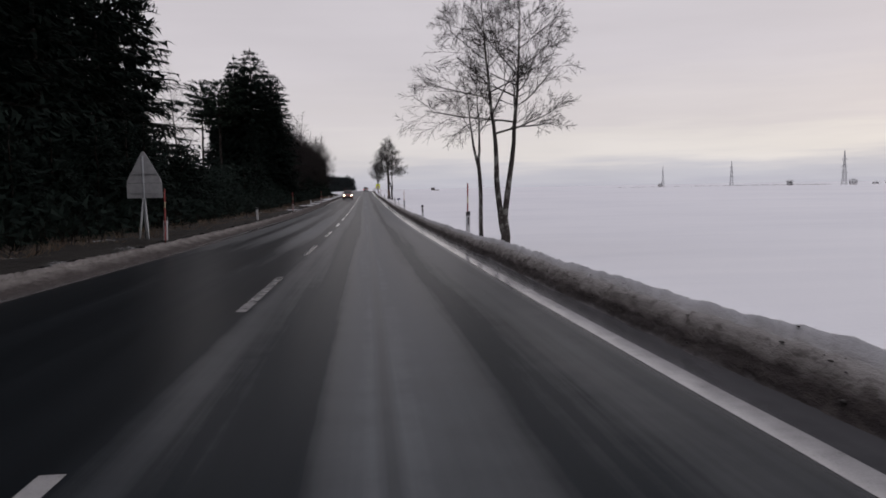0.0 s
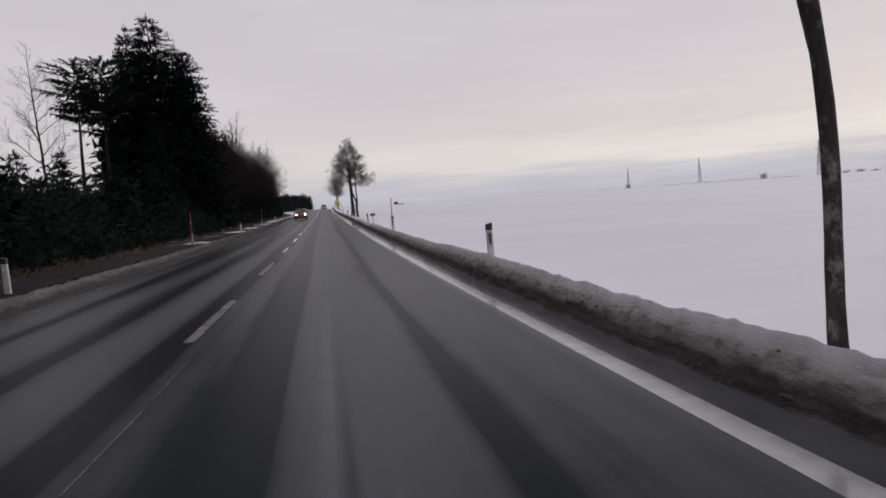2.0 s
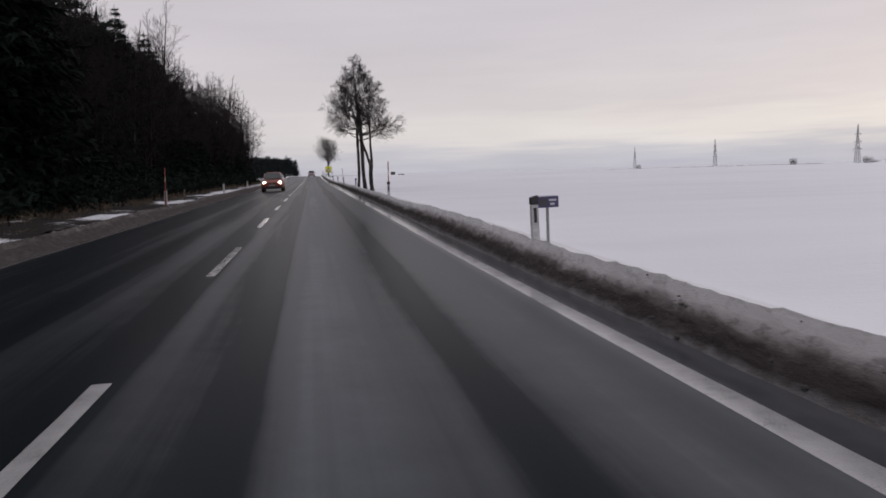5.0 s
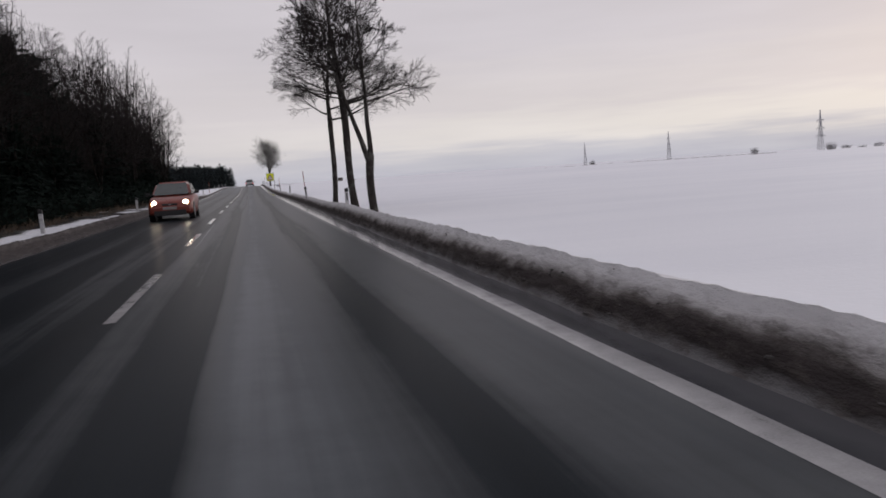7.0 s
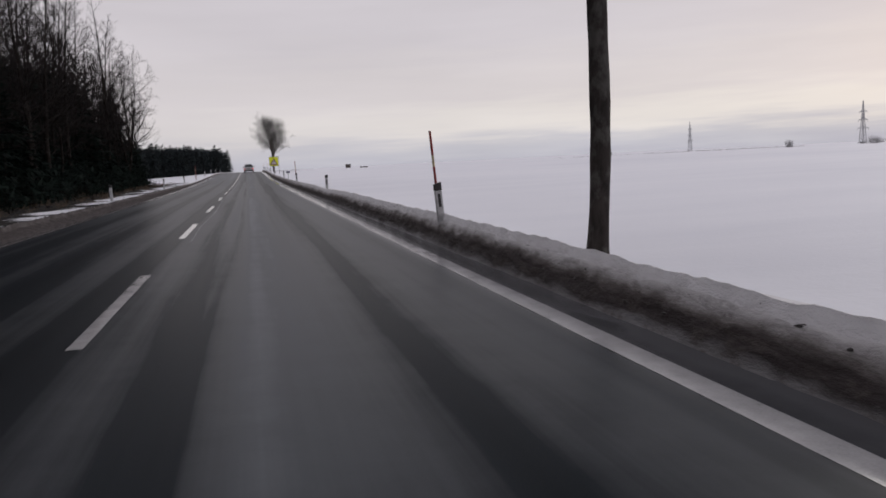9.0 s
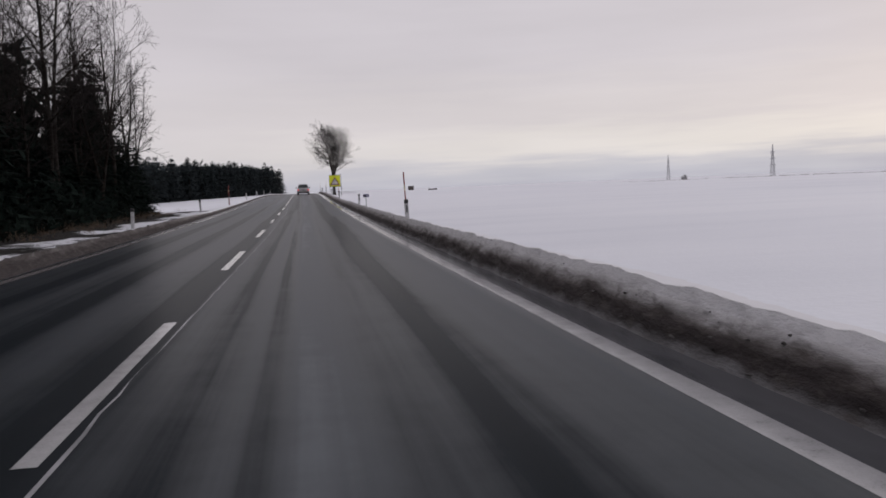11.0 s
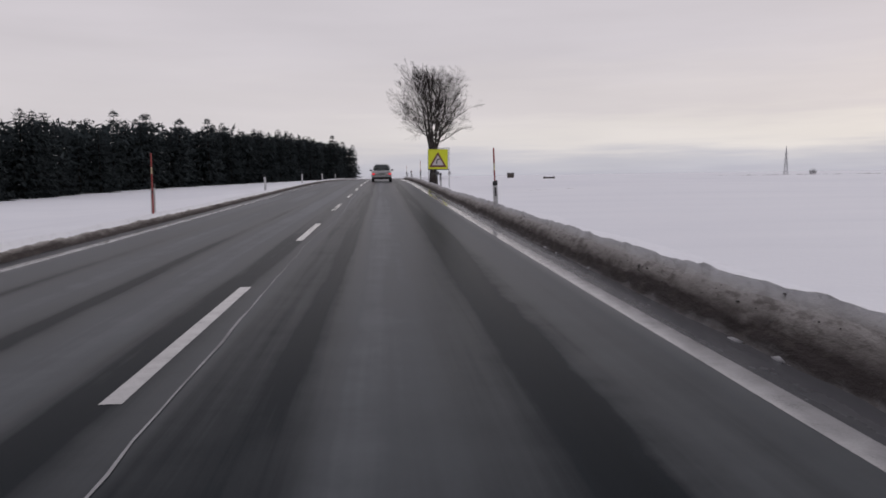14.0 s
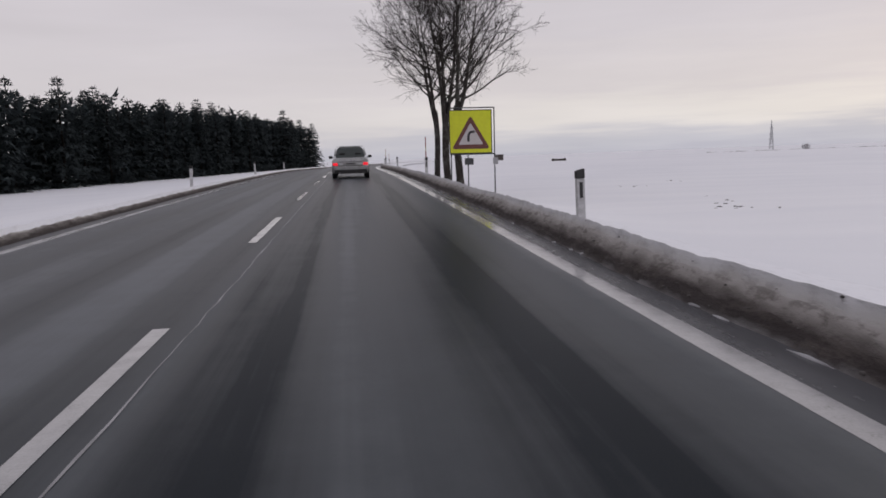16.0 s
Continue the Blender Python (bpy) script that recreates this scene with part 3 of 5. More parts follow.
def ridge_spot(r):
    side = 1 if r.random() < 0.8 else -1
    y = r.uniform(-5, 285)
    k = min(11, 2 + int(10 * r.random() ** 1.3))
    (u, a), (u2, a2) = ridge_point(side, k, y), ridge_point(side, k + 1, y)
    g = r.random()
    s = r.choice((0.008, 0.010, 0.012, 0.015, 0.019, 0.026)) * (1.0 if k < 9 else 0.7) * (1.6 if r.random() < 0.03 else 1.0)
    return u + (u2 - u) * g + xc(y), y, zr(y) + a + (a2 - a) * g - s * 0.35, s * r.uniform(0.5, 1.1), s * r.uniform(1.0, 2.4), s * r.uniform(0.4, 0.9)


def slush_spot(r):
    y = r.uniform(198, 300)
    L = r.uniform(0.05, 0.3)
    u = 3.97 + 0.05 * noise.noise((y * 0.25, 3.0, 1.0)) + r.gauss(0, 0.012)
    return u + xc(y), y, zr(y) - 0.083, r.uniform(0.012, 0.045), L * (0.5 if r.random() < 0.6 else 1.0), r.uniform(0.010, 0.03)


plain("dirty_ice", (0.055, 0.050, 0.048), 0.8, vary=0.6, scale=2.0)
plain("slush_white", (0.30, 0.30, 0.315), 0.6, vary=0.3)
scatter("ice_clods", "dirty lumps of ice and slush thrown on the ridge", 2600, "dirty_ice", ridge_spot, 3, "slush")
scatter("slush_scraps", "thin pale scraps of slush along the line", 95, "slush_white", slush_spot, 4, "slush", 0.06)


BARE_SPOTS = ((14.2, 275.0), (18.0, 279.5), (11.7, 260.6), (10.9, 257.2), (14.1, 266.6), (10.8, 258.3), (13.2, 263.0))


def field_spot(r):
    x0, y0 = r.choice(BARE_SPOTS)
    x, y = x0 + r.gauss(0, 0.28), y0 + r.gauss(0, 0.35)
    s = r.uniform(0.025, 0.06)
    return x, y, far_level(x, y) - 0.005, s * 1.5, s * 1.3, s * 0.6


scatter("earth_clods", "dark clods of earth showing through the field snow", 30, "stone_dark", field_spot, 5, "clods")

# ---- trees ----
class Tubes:
    """Collects tapered tubes into one mesh."""
    def __init__(self):
        self.v, self.f = [], []

    def tube(self, pts, rad, n):
        base = len(self.v)
        prev = None
        for i, p in enumerate(pts):
            d = (pts[min(i + 1, len(pts) - 1)] - pts[max(i - 1, 0)])
            d.normalize()
            ref = Vector((1, 0, 0)) if abs(d.x) < 0.8 else Vector((0, 1, 0))
            s = d.cross(ref).normalized()
            t = d.cross(s)
            for k in range(n):
                a = 2 * math.pi * k / n
                self.v.append(p + (s * math.cos(a) + t * math.sin(a)) * rad[i])
        for i in range(len(pts) - 1):
            for k in range(n):
                a, b = base + i * n + k, base + i * n + (k + 1) % n
                self.f.append((a, b, b + n, a + n))


def grow(tb, tw, rng, p, d, length, r, depth, spread, up, kids):
    """One limb with its smaller limbs; thick wood goes to tb, twigs to tw."""
    seg = (1, 2, 4, 5)[min(depth, 3)]
    pts, rad = [p.copy()], [r]
    dirs = []
    for i in range(seg):
        j = 0.14 if depth >= 2 else 0.24
        d = (d + Vector((rng.uniform(-j, j), rng.uniform(-j, j), rng.uniform(-j, j) + up))).normalized()
        p = p + d * (length / seg)
        pts.append(p.copy())
        dirs.append(d.copy())
        rad.append(max(0.0045, r * (1 - 0.65 * (i + 1) / seg)))
    (tb if r > 0.03 else tw).tube(pts, rad, 6 if r > 0.06 else 4 if r > 0.025 else 3)
    if depth == 0:
        return
    n = kids[depth]
    for i in range(n):
        f = 0.22 + 0.78 * (i + rng.random()) / n
        x = min(f, 0.999) * seg
        k = min(int(x), seg - 1)
        q = pts[k].lerp(pts[k + 1], x - k)
        dd = dirs[k]
        az = i * 2.4 + rng.uniform(-0.7, 0.7)
        ref = dd.orthogonal().normalized()
        side = (ref * math.cos(az) + dd.cross(ref) * math.sin(az))
        nd = (dd + side * spread * rng.uniform(0.6, 1.25)).normalized()
        grow(tb, tw, rng, q, nd, length * rng.uniform(0.42, 0.66) * (1.15 - 0.45 * f), max(0.0055, rad[k] * rng.uniform(0.42, 0.6)), depth - 1, spread, up, kids)


def bare_tree(label, seed, stems, height, fork, r, reach=2.6, depth=3, spread=0.75, up=0.03, kids=(0, 6, 6, 6), low=0.12, rise=0.45, group="bare roadside trees", gap=0.42, round_top=False, climb=0.0, bark="grey_bark"):
    """stems: lean (x, y) of each main stem; fork: height at which they part; reach: length of the lowest boughs; rise: how steeply boughs climb."""
    rng = random.Random(seed)
    ob = thing("bare_tree", label, "tree", group)
    tb, tw = Tubes(), Tubes()
    seg = max(5, int(fork / 0.3))
    pts, rad = [], []
    bx, by = rng.uniform(-0.04, 0.04), rng.uniform(-0.04, 0.04)
    for i in range(seg + 1):
        f = i / seg
        pts.append(Vector((bx * fork * f + 0.05 * math.sin(f * 5 + seed), by * fork * f + 0.04 * math.sin(f * 4 + seed * 2), -0.35 + (fork + 0.35) * f)))
        rad.append(r * (1.3 - 0.3 * min(1, f * 5)) * (1 - 0.08 * f) * rng.uniform(0.95, 1.06))
    top = pts[-1]
    tb.tube(pts + [top + Vector((0, 0, r * 0.7)), top + Vector((0, 0, r * 1.3))], rad + [r * 0.72, r * 0.15], 12)
    for (lx, ly) in stems:
        d = Vector((lx, ly, 1)).normalized()
        L = (height - fork)
        rs = r * (0.92 if len(stems) == 1 else 0.70)
        p = top - Vector((0, 0, 0.28)) + Vector((lx, ly, 0)).normalized() * (r * 0.25 if len(stems) > 1 else 0)
        spts, srad, dirs = [p.copy()], [rs], []
        n = 14
        for i in range(n):
            j = 0.075
            pull = 0.05 if i < 9 else 0.0
            d = (d + Vector((rng.uniform(-j, j) - d.x * pull, rng.uniform(-j, j) - d.y * pull, 0.05))).normalized()
            p = p + d * (L / n)
            spts.append(p.copy())
            dirs.append(d.copy())
            srad.append(max(0.012, rs * (1 - 0.93 * ((i + 1) / n) ** 0.85) * rng.uniform(0.94, 1.07)))
        # the stem swells out of the trunk
        tb.tube([top - Vector((0, 0, 0.75)), top - Vector((0, 0, 0.5))] + spts, [rs * 0.5, rs * 0.9] + srad, 9)
        nb = int(L / gap)
        for i in range(nb):
            f = low + (1 - low) * (i + rng.random() * 0.8) / nb
            x = min(f, 0.999) * n
            k = min(int(x), n - 1)
            q = spts[k].lerp(spts[k + 1], x - k)
            az = i * 2.4 + rng.uniform(-0.6, 0.6)
            side = Vector((math.cos(az) + lx * 1.2, math.sin(az) + ly * 1.2, 0.0)).normalized()
            nd = (Vector((0, 0, 1)) * rise * rng.uniform(0.5, 1.3) * (0.7 + f if climb == 0 else 0.15 + climb * f) + side).normalized()
            shape = (1 - f) ** 0.6 if not round_top else math.sqrt(max(0.02, 1 - (max(0, f - 0.25) / 0.78) ** 2))
            ln = reach * rng.uniform(0.72, 1.1) * max(0.2, shape)
            grow(tb, tw, rng, q, nd, ln, max(0.010, min(srad[k] * 0.55, 0.016 * ln + 0.008)), depth if ln > 1.0 else depth - 1, spread, up, kids)
    mesh_ob("trunk", tb.v, tb.f, bark, ob)
    mesh_ob("crown", tw.v, tw.f, "twig_bark", ob)
    return ob


def put(ob, x, y, dz=0.0, rz=0.0, s=1.0, lean=0.0):
    ob.matrix_basis = pose(x + (xc(y) if abs(x) < 60 else 0), y, (far_level(x, y) if x > 4.6 or x < -8 else zr(y)) + dz, 0, lean, rz) @ Matrix.Scale(s, 4)
    return ob


def spruce_mesh(seed, height, radius, bare=0.08, droop=0.25, whorls=30, per=7, blade=0.34, dense=9, jit=0.23, taper=0.72, dome=False):
    """Trunk and branches, and the needled sprays, of one conifer."""
    rng = random.Random(seed)
    tb = Tubes()
    tb.tube([Vector((rng.uniform(-0.05, 0.05), rng.uniform(-0.05, 0.05), -0.3 + (height + 0.3) * i / 8)) for i in range(9)], [0.02 + height * 0.014 * (1 - i / 8) for i in range(9)], 8)
    v, f = [], []
    for w in range(whorls):
        g = (w + rng.random()) / whorls
        z = height * (bare + (0.985 - bare) * g)
        form = math.sqrt(max(0.06, 1 - ((g - 0.4) / 0.66) ** 2)) if dome else (1 - g) ** taper
        rr = radius * form * rng.uniform(0.95 - jit, 0.95 + jit) + 0.12
        for b in range(per):
            if rng.random() < 0.1:
                continue
            az = 2 * math.pi * (b + rng.random() * 0.8) / per + w * 0.7
            L = rr * rng.uniform(0.7, 1.12)
            dirv = Vector((math.cos(az), math.sin(az), 0))
            p0 = Vector((0, 0, z))
            pe = p0 + dirv * L + Vector((0, 0, -L * droop * rng.uniform(0.3, 1.3) + 0.10 * L))
            if L > 2.0:
                tb.tube([p0, pe], [0.012 + 0.008 * L, 0.004], 3)
            side = Vector((-dirv.y, dirv.x, 0))
            n = max(3, int(dense * (0.35 + L / max(radius, 0.1))))
            for i in range(n):
                h = 0.2 + 0.8 * (i + rng.random()) / n
                c = p0.lerp(pe, h)
                s = blade * rng.uniform(0.6, 1.25) * (1.1 - 0.4 * h) * (1.0 if g < 0.7 else 1.0 - 1.9 * (g - 0.7))
                out = (dirv * rng.uniform(0.2, 1.0) + side * rng.uniform(-1.0, 1.0) + Vector((0, 0, rng.uniform(-0.75, 0.2) if g < 0.72 else rng.uniform(-0.3, 1.1)))).normalized()
                cr = out.cross(Vector((rng.uniform(-.4, .4), rng.uniform(-.4, .4), 1))).normalized()
                k = len(v)
                v.extend((c - cr * s * 0.27, c + cr * s * 0.27, c + out * s * 1.5))
                f.append((k, k + 1, k + 2))
    return tb, (v, f)


def conifer(label, seed, height, radius, mat="spruce_needles", name="spruce_tree", group="forest spruces", **kw):
    ob = thing(name, label, "conifer", group)
    tb, (v, f) = spruce_mesh(seed, height, radius, **kw)
    mesh_ob("trunk", tb.v, tb.f, "dark_bark", ob)
    mesh_ob("crown", v, f, mat, ob, smooth=False)
    return ob


# roadside trees on the field side
RT = bare_tree
put(RT("tall bare twin-stemmed tree with lichen-spotted bark in snow", 11, [(-0.15, 0.03), (0.015, -0.04)], 9.6, 1.25, 0.175, round_top=True, reach=2.5, low=0.40, spread=0.8, rise=0.38, gap=0.46, climb=1.8, bark="lichen_bark"), 6.3, 35.6, -0.2, lean=0.5)
put(RT("slender leaning bare tree forked high above the snow", 23, [(-0.15, 0.0), (0.16, 0.1)], 7.9, 3.7, 0.095, reach=1.3, low=0.3, rise=0.9, spread=0.62, bark="lichen_bark"), 6.60, 42.8, -0.1, lean=-4.5)
put(RT("straight bare tree with a wide branching crown", 31, [(0.01, 0.0)], 11.0, 4.2, 0.125, reach=2.9, low=0.02, rise=0.75, kids=(0, 7, 7, 6), gap=0.24, climb=2.2), 5.29, 145.7, -0.05, lean=3.5)
put(RT("bare tree forked into two upright stems", 47, [(-0.04, 0.0), (0.09, 0.03)], 10.6, 4.1, 0.15, reach=2.5, low=0.05, rise=0.7, gap=0.33, kids=(0, 7, 6, 6), climb=2.2), 5.47, 139.6, -0.05, lean=-3.0)
put(RT("thick bare tree spreading from a low fork", 58, [(-0.36, 0.0), (0.07, 0.05)], 9.2, 2.15, 0.155, reach=2.3, low=0.32, rise=0.6, gap=0.31, kids=(0, 7, 6, 6), climb=2.0), 5.70, 136.7, -0.08, lean=0.5)
put(RT("bare tree with a dense fan-shaped crown", 61, [(-0.22, 0.0), (-0.02, 0.2)], 8.9, 3.2, 0.14, reach=3.1, low=0.12, rise=0.9, gap=0.32, kids=(0, 4, 5, 5), round_top=True), 5.75, 279.5, -0.05, lean=-1.0, s=1.05)
put(RT("bare tree with steep crowded limbs beside the curve sign", 72, [(-0.12, -0.1), (0.20, 0.1), (0.02, 0.25)], 9.3, 3.0, 0.17, reach=2.9, low=0.12, rise=0.9, gap=0.40, kids=(0, 4, 5, 5), round_top=True), 5.60, 274.0, -0.05, lean=-0.5, s=0.93)
put(RT("bare tree with an outreaching lower limb", 83, [(0.40, 0.0), (0.02, 0.1)], 8.8, 3.3, 0.165, reach=3.3, low=0.12, rise=0.8, gap=0.38, kids=(0, 4, 5, 5), round_top=True), 5.44, 269.6, -0.05, s=0.87)

put(RT("tall leafless tree forked high at the wood's corner", 91, [(-0.16, 0.0), (0.13, 0.05)], 11.5, 4.9, 0.12, reach=1.6, low=0.10, rise=1.3, spread=0.6, gap=0.42, kids=(0, 4, 4, 5), group="leafless forest trees", bark="dark_bark"), -9.9, 220.6, -0.05)
put(RT("slender winding leafless tree at the wood's corner", 97, [(0.04, 0.0), (0.18, 0.0)], 10.5, 4.2, 0.085, reach=1.2, low=0.10, rise=1.3, spread=0.6, gap=0.45, kids=(0, 4, 4, 5), group="leafless forest trees", bark="dark_bark"), -10.05, 222.2, -0.05, lean=3.0)
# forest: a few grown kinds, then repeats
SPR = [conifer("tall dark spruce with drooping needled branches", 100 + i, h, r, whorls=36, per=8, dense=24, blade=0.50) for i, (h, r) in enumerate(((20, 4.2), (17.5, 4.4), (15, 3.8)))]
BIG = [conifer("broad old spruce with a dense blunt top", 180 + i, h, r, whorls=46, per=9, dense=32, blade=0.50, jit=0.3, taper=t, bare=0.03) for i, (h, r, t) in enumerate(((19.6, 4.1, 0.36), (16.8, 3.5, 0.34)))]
PIN = [conifer("pine with a bare trunk and flat ragged crown", 120 + i, h, r, mat="pine_needles", name="pine_tree", group="forest pines", bare=b, droop=-0.15, whorls=11, per=7, dense=40, blade=0.40, dome=True, jit=0.3) for i, (h, r, b) in enumerate(((13.5, 3.0, 0.62), (15, 2.6, 0.66)))]
YNG = [conifer("young dark spruce at the forest edge", 140 + i, h, r, name="young_spruce", group="young spruces", bare=0.02, whorls=18, per=7, dense=19, blade=0.31) for i, (h, r) in enumerate(((4.4, 1.8), (3.4, 1.5), (5.2, 1.9)))]
PLN = [conifer("plantation spruce in a dense dark stand", 160 + i, h, r, mat="hazed_plantation_needles", name="plantation_spruce", group="plantation spruces", bare=0.02, whorls=30, per=7, dense=12, blade=0.40, jit=0.12, taper=0.56) for i, (h, r) in enumerate(((7.2, 2.0), (6.5, 1.9), (7.7, 2.0)))]
DEC = [bare_tree("leafless forest tree with a haze of fine twigs", 200 + i, st, h, fk, 0.10, reach=rc, depth=2, spread=0.8, up=0.05, kids=(0, 6, 6), low=0.08, rise=0.9, group="leafless forest trees", gap=0.38, round_top=rt, bark="dark_bark")
       for i, (st, h, fk, rc, rt) in enumerate((([(0.0, 0.05)], 10.5, 2.2, 2.5, False), ([(-0.15, 0), (0.15, 0)], 9.6, 1.6, 2.2, True), ([(0.05, 0.0)], 11.5, 3.0, 2.6, False), ([(0.2, 0.1), (-0.1, -0.1)], 8.2, 1.0, 2.2, True)))]
USED = set()


def plant(kind, i, x, y, s=1.0, dz=-0.05, rng=random):
    src = kind[i % len(kind)]
    rz = rng.uniform(0, 360)
    if src.name not in USED:
        USED.add(src.name)
        return put(src, x, y, dz, rz, s)
    c = copy_thing(src, Matrix.Identity(4))
    return put(c, x, y, dz, rz, s)


def forest():
    r = random.Random(7)
    # spruce block beside the start
    for i in range(26):
        y = -8 + i * 3.2
        if y > 65.5:
            break
        plant(SPR, r.randrange(3), -14.3 + r.uniform(-0.8, 0.6), y, r.uniform(0.9, 1.1), rng=r)
        plant(SPR, r.randrange(3), -19.5 + r.uniform(-1.5, 1.0), y + 1.5, r.uniform(0.95, 1.15), rng=r)
        plant(YNG, r.randrange(3), -9.6 + r.uniform(-0.8, 0.8), y, r.uniform(0.8, 1.1), rng=r)
    # thicket in the gap
    for i in range(44):
        plant(YNG, r.randrange(3), -9.5 - r.random() * 15, 66 + r.random() * 36, r.uniform(0.9, 1.25), rng=r)
    # tall group
    plant(BIG, 0, -12.5, 107.0, 1.0, rng=r)
    plant(BIG, 1, -9.9, 108.0, 0.98, rng=r)
    plant(BIG, 1, -11.4, 111.5, 1.05, rng=r)
    plant(BIG, 0, -14.3, 111.0, 0.9, rng=r)
    for x, y, s, k in ((-11.4, 107.0, 0.9, 1), (-14.6, 107.5, 1.08, 1), (-12.2, 103.6, 0.7, 2), (-10.2, 113.0, 0.66, 1), (-10.0, 119.5, 0.6, 2), (-10.2, 126.5, 0.56, 1), (-13.2, 106.5, 1.04, 1), (-15.6, 109.5, 0.9, 0), (-11.8, 110.5, 0.9, 2), (-12.6, 114.0, 0.82, 1), (-10.8, 117.5, 0.72, 2), (-14.6, 119.0, 0.66, 1), (-10.6, 123.0, 0.6, 2)):
        plant(SPR, k, x, y, s, rng=r)
    for x, y, s in ((-17.8, 103.0, 1.0), (-15.7, 102.6, 1.12), (-16.4, 107.0, 1.05)):
        plant(PIN, r.randrange(2), x, y, s, rng=r)
    plant(DEC, 2, -20.6, 103.0, 1.5, rng=r)
    plant(DEC, 0, -23.5, 101.0, 0.9, rng=r)
    # mixed edge: leafless tops over a dark evergreen fringe
    for i in range(26):
        y = 116 + i * 3.3
        plant(DEC, r.randrange(4), -11.0 + r.uniform(-0.9, 0.9), y, r.uniform(1.15, 1.35), rng=r)
    for x, y, s, k in ((-13.0, 131, 0.78, 0), (-11.4, 136, 0.74, 1), (-13.6, 141, 0.84, 2), (-11.6, 146, 0.76, 1), (-14.4, 149, 0.8, 0), (-12.2, 153, 0.86, 2), (-13.4, 159, 0.74, 1), (-12.0, 165, 0.72, 2)):
        plant(SPR, k, x, y, s, rng=r)
    for x, y, s, k in ((-12.6, 126, 0.56, 1), (-12.4, 132, 0.62, 0), (-13.4, 138, 0.66, 0), (-12.2, 144, 0.66, 1), (-13.8, 150, 0.68, 0), (-12.4, 156, 0.72, 1), (-14.4, 161, 0.66, 0), (-12.6, 167, 0.62, 1), (-12.2, 176, 0.54, 1), (-12.6, 186, 0.5, 1)):
        plant(BIG, k, x, y, s, rng=r)
    for i in range(46):
        y = 112 + i * 2.4
        tall = float(np.interp(y, (110, 140, 165, 200, 212, 222), (0.98, 1.05, 1.25, 1.25, 1.05, 0.75)))
        if y > 213:
            break
        plant(DEC, r.randrange(4), -9.6 + r.uniform(-0.9, 0.7), y, r.uniform(0.85, 1.05) * tall, rng=r)
        if i % 2:
            plant(DEC, r.randrange(4), -12.6 + r.uniform(-1.5, 1.5), y + 0.8, r.uniform(0.98, 1.15) * tall, rng=r)
        if y < 206:
            plant(YNG, r.randrange(3), -9.9 + r.uniform(-0.8, 0.8), y + 0.4, r.uniform(0.95, 1.35), rng=r)
            plant(YNG, r.randrange(3), -12.4 + r.uniform(-1.0, 1.0), y + 1.2, r.uniform(1.2, 1.6), rng=r)
            if i % 3 == 0:
                plant(SPR, r.randrange(3), -16.0 + r.uniform(-1.5, 1.5), y, r.uniform(0.45, 0.55), rng=r)
    for x, y, s, k in ((-11.4, 214.0, 0.36, 1), (-12.6, 218.5, 0.42, 2), (-14.8, 215.5, 0.45, 0), (-10.6, 210.0, 0.34, 2), (-12.8, 209.0, 0.42, 1), (-10.4, 218.5, 0.26, 2)):
        plant(SPR, k, x, y, s, rng=r)
    for k in range(11):
        plant(SPR, r.randrange(3), -14.5 + r.uniform(-1.6, 1.2), 123 + k * 4.6, r.uniform(0.62, 0.8), rng=r)
    # the wood's last corner: spruces down to the ground
    for k in range(20):
        plant(YNG, r.randrange(3), -8.7 - 3.6 * r.random(), 204 + 14.0 * r.random(), r.uniform(0.8, 1.2), rng=r)
    for x, y, s, k in ((-9.8, 207.5, 0.42, 1), (-10.9, 212.5, 0.46, 2), (-12.4, 216.0, 0.46, 1), (-9.9, 214.0, 0.32, 2)):
        plant(SPR, k, x, y, s, rng=r)
    for x, y, s, k in ((-8.5, 206.5, 1.25, 1), (-8.9, 211.0, 1.2, 0), (-9.0, 201.0, 1.3, 2)):
        plant(DEC, k, x, y, s, rng=r)
    for x, y, s in ((-9.7, 218.4, 1.0), (-10.7, 220.6, 1.1), (-9.9, 216.4, 1.15), (-9.5, 220.2, 0.8), (-9.3, 214.6, 1.05), (-9.9, 221.6, 1.0), (-10.2, 222.8, 0.9), (-10.9, 223.0, 1.1)):
        plant(YNG, r.randrange(3), x, y, s, rng=r)
    plant(SPR, 2, -11.3, 218.0, 0.56, rng=r)
    plant(BIG, 1, -11.2, 216.4, 0.60, rng=r)
    plant(DEC, 1, -11.4, 219.0, 1.2, rng=r)
    plant(DEC, 3, -12.6, 221.5, 1.15, rng=r)
    plant(BIG, 1, -10.4, 209.0, 0.46, rng=r)
    plant(BIG, 1, -10.2, 214.5, 0.36, rng=r)
    for x, y, s, k in ((-6.6, 346, 0.55, 0), (-7.4, 338, 0.5, 2), (-7.0, 332, 0.42, 1)):
        plant(DEC, k, x, y, s, rng=r)
    # plantation, in rows behind the open strip
    for row in range(2):
        for (x0, y0), (x1, y1) in zip(STAND, STAND[1:]):
            n = int(math.hypot(x1 - x0, y1 - y0) / (1.40 + 0.30 * row))
            for k in range(n):
                f = (k + r.random() * 0.6) / n
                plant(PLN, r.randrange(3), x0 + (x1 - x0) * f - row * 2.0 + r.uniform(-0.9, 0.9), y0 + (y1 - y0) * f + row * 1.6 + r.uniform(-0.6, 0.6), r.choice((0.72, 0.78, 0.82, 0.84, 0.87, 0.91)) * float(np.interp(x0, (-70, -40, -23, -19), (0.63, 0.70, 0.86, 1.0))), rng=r)


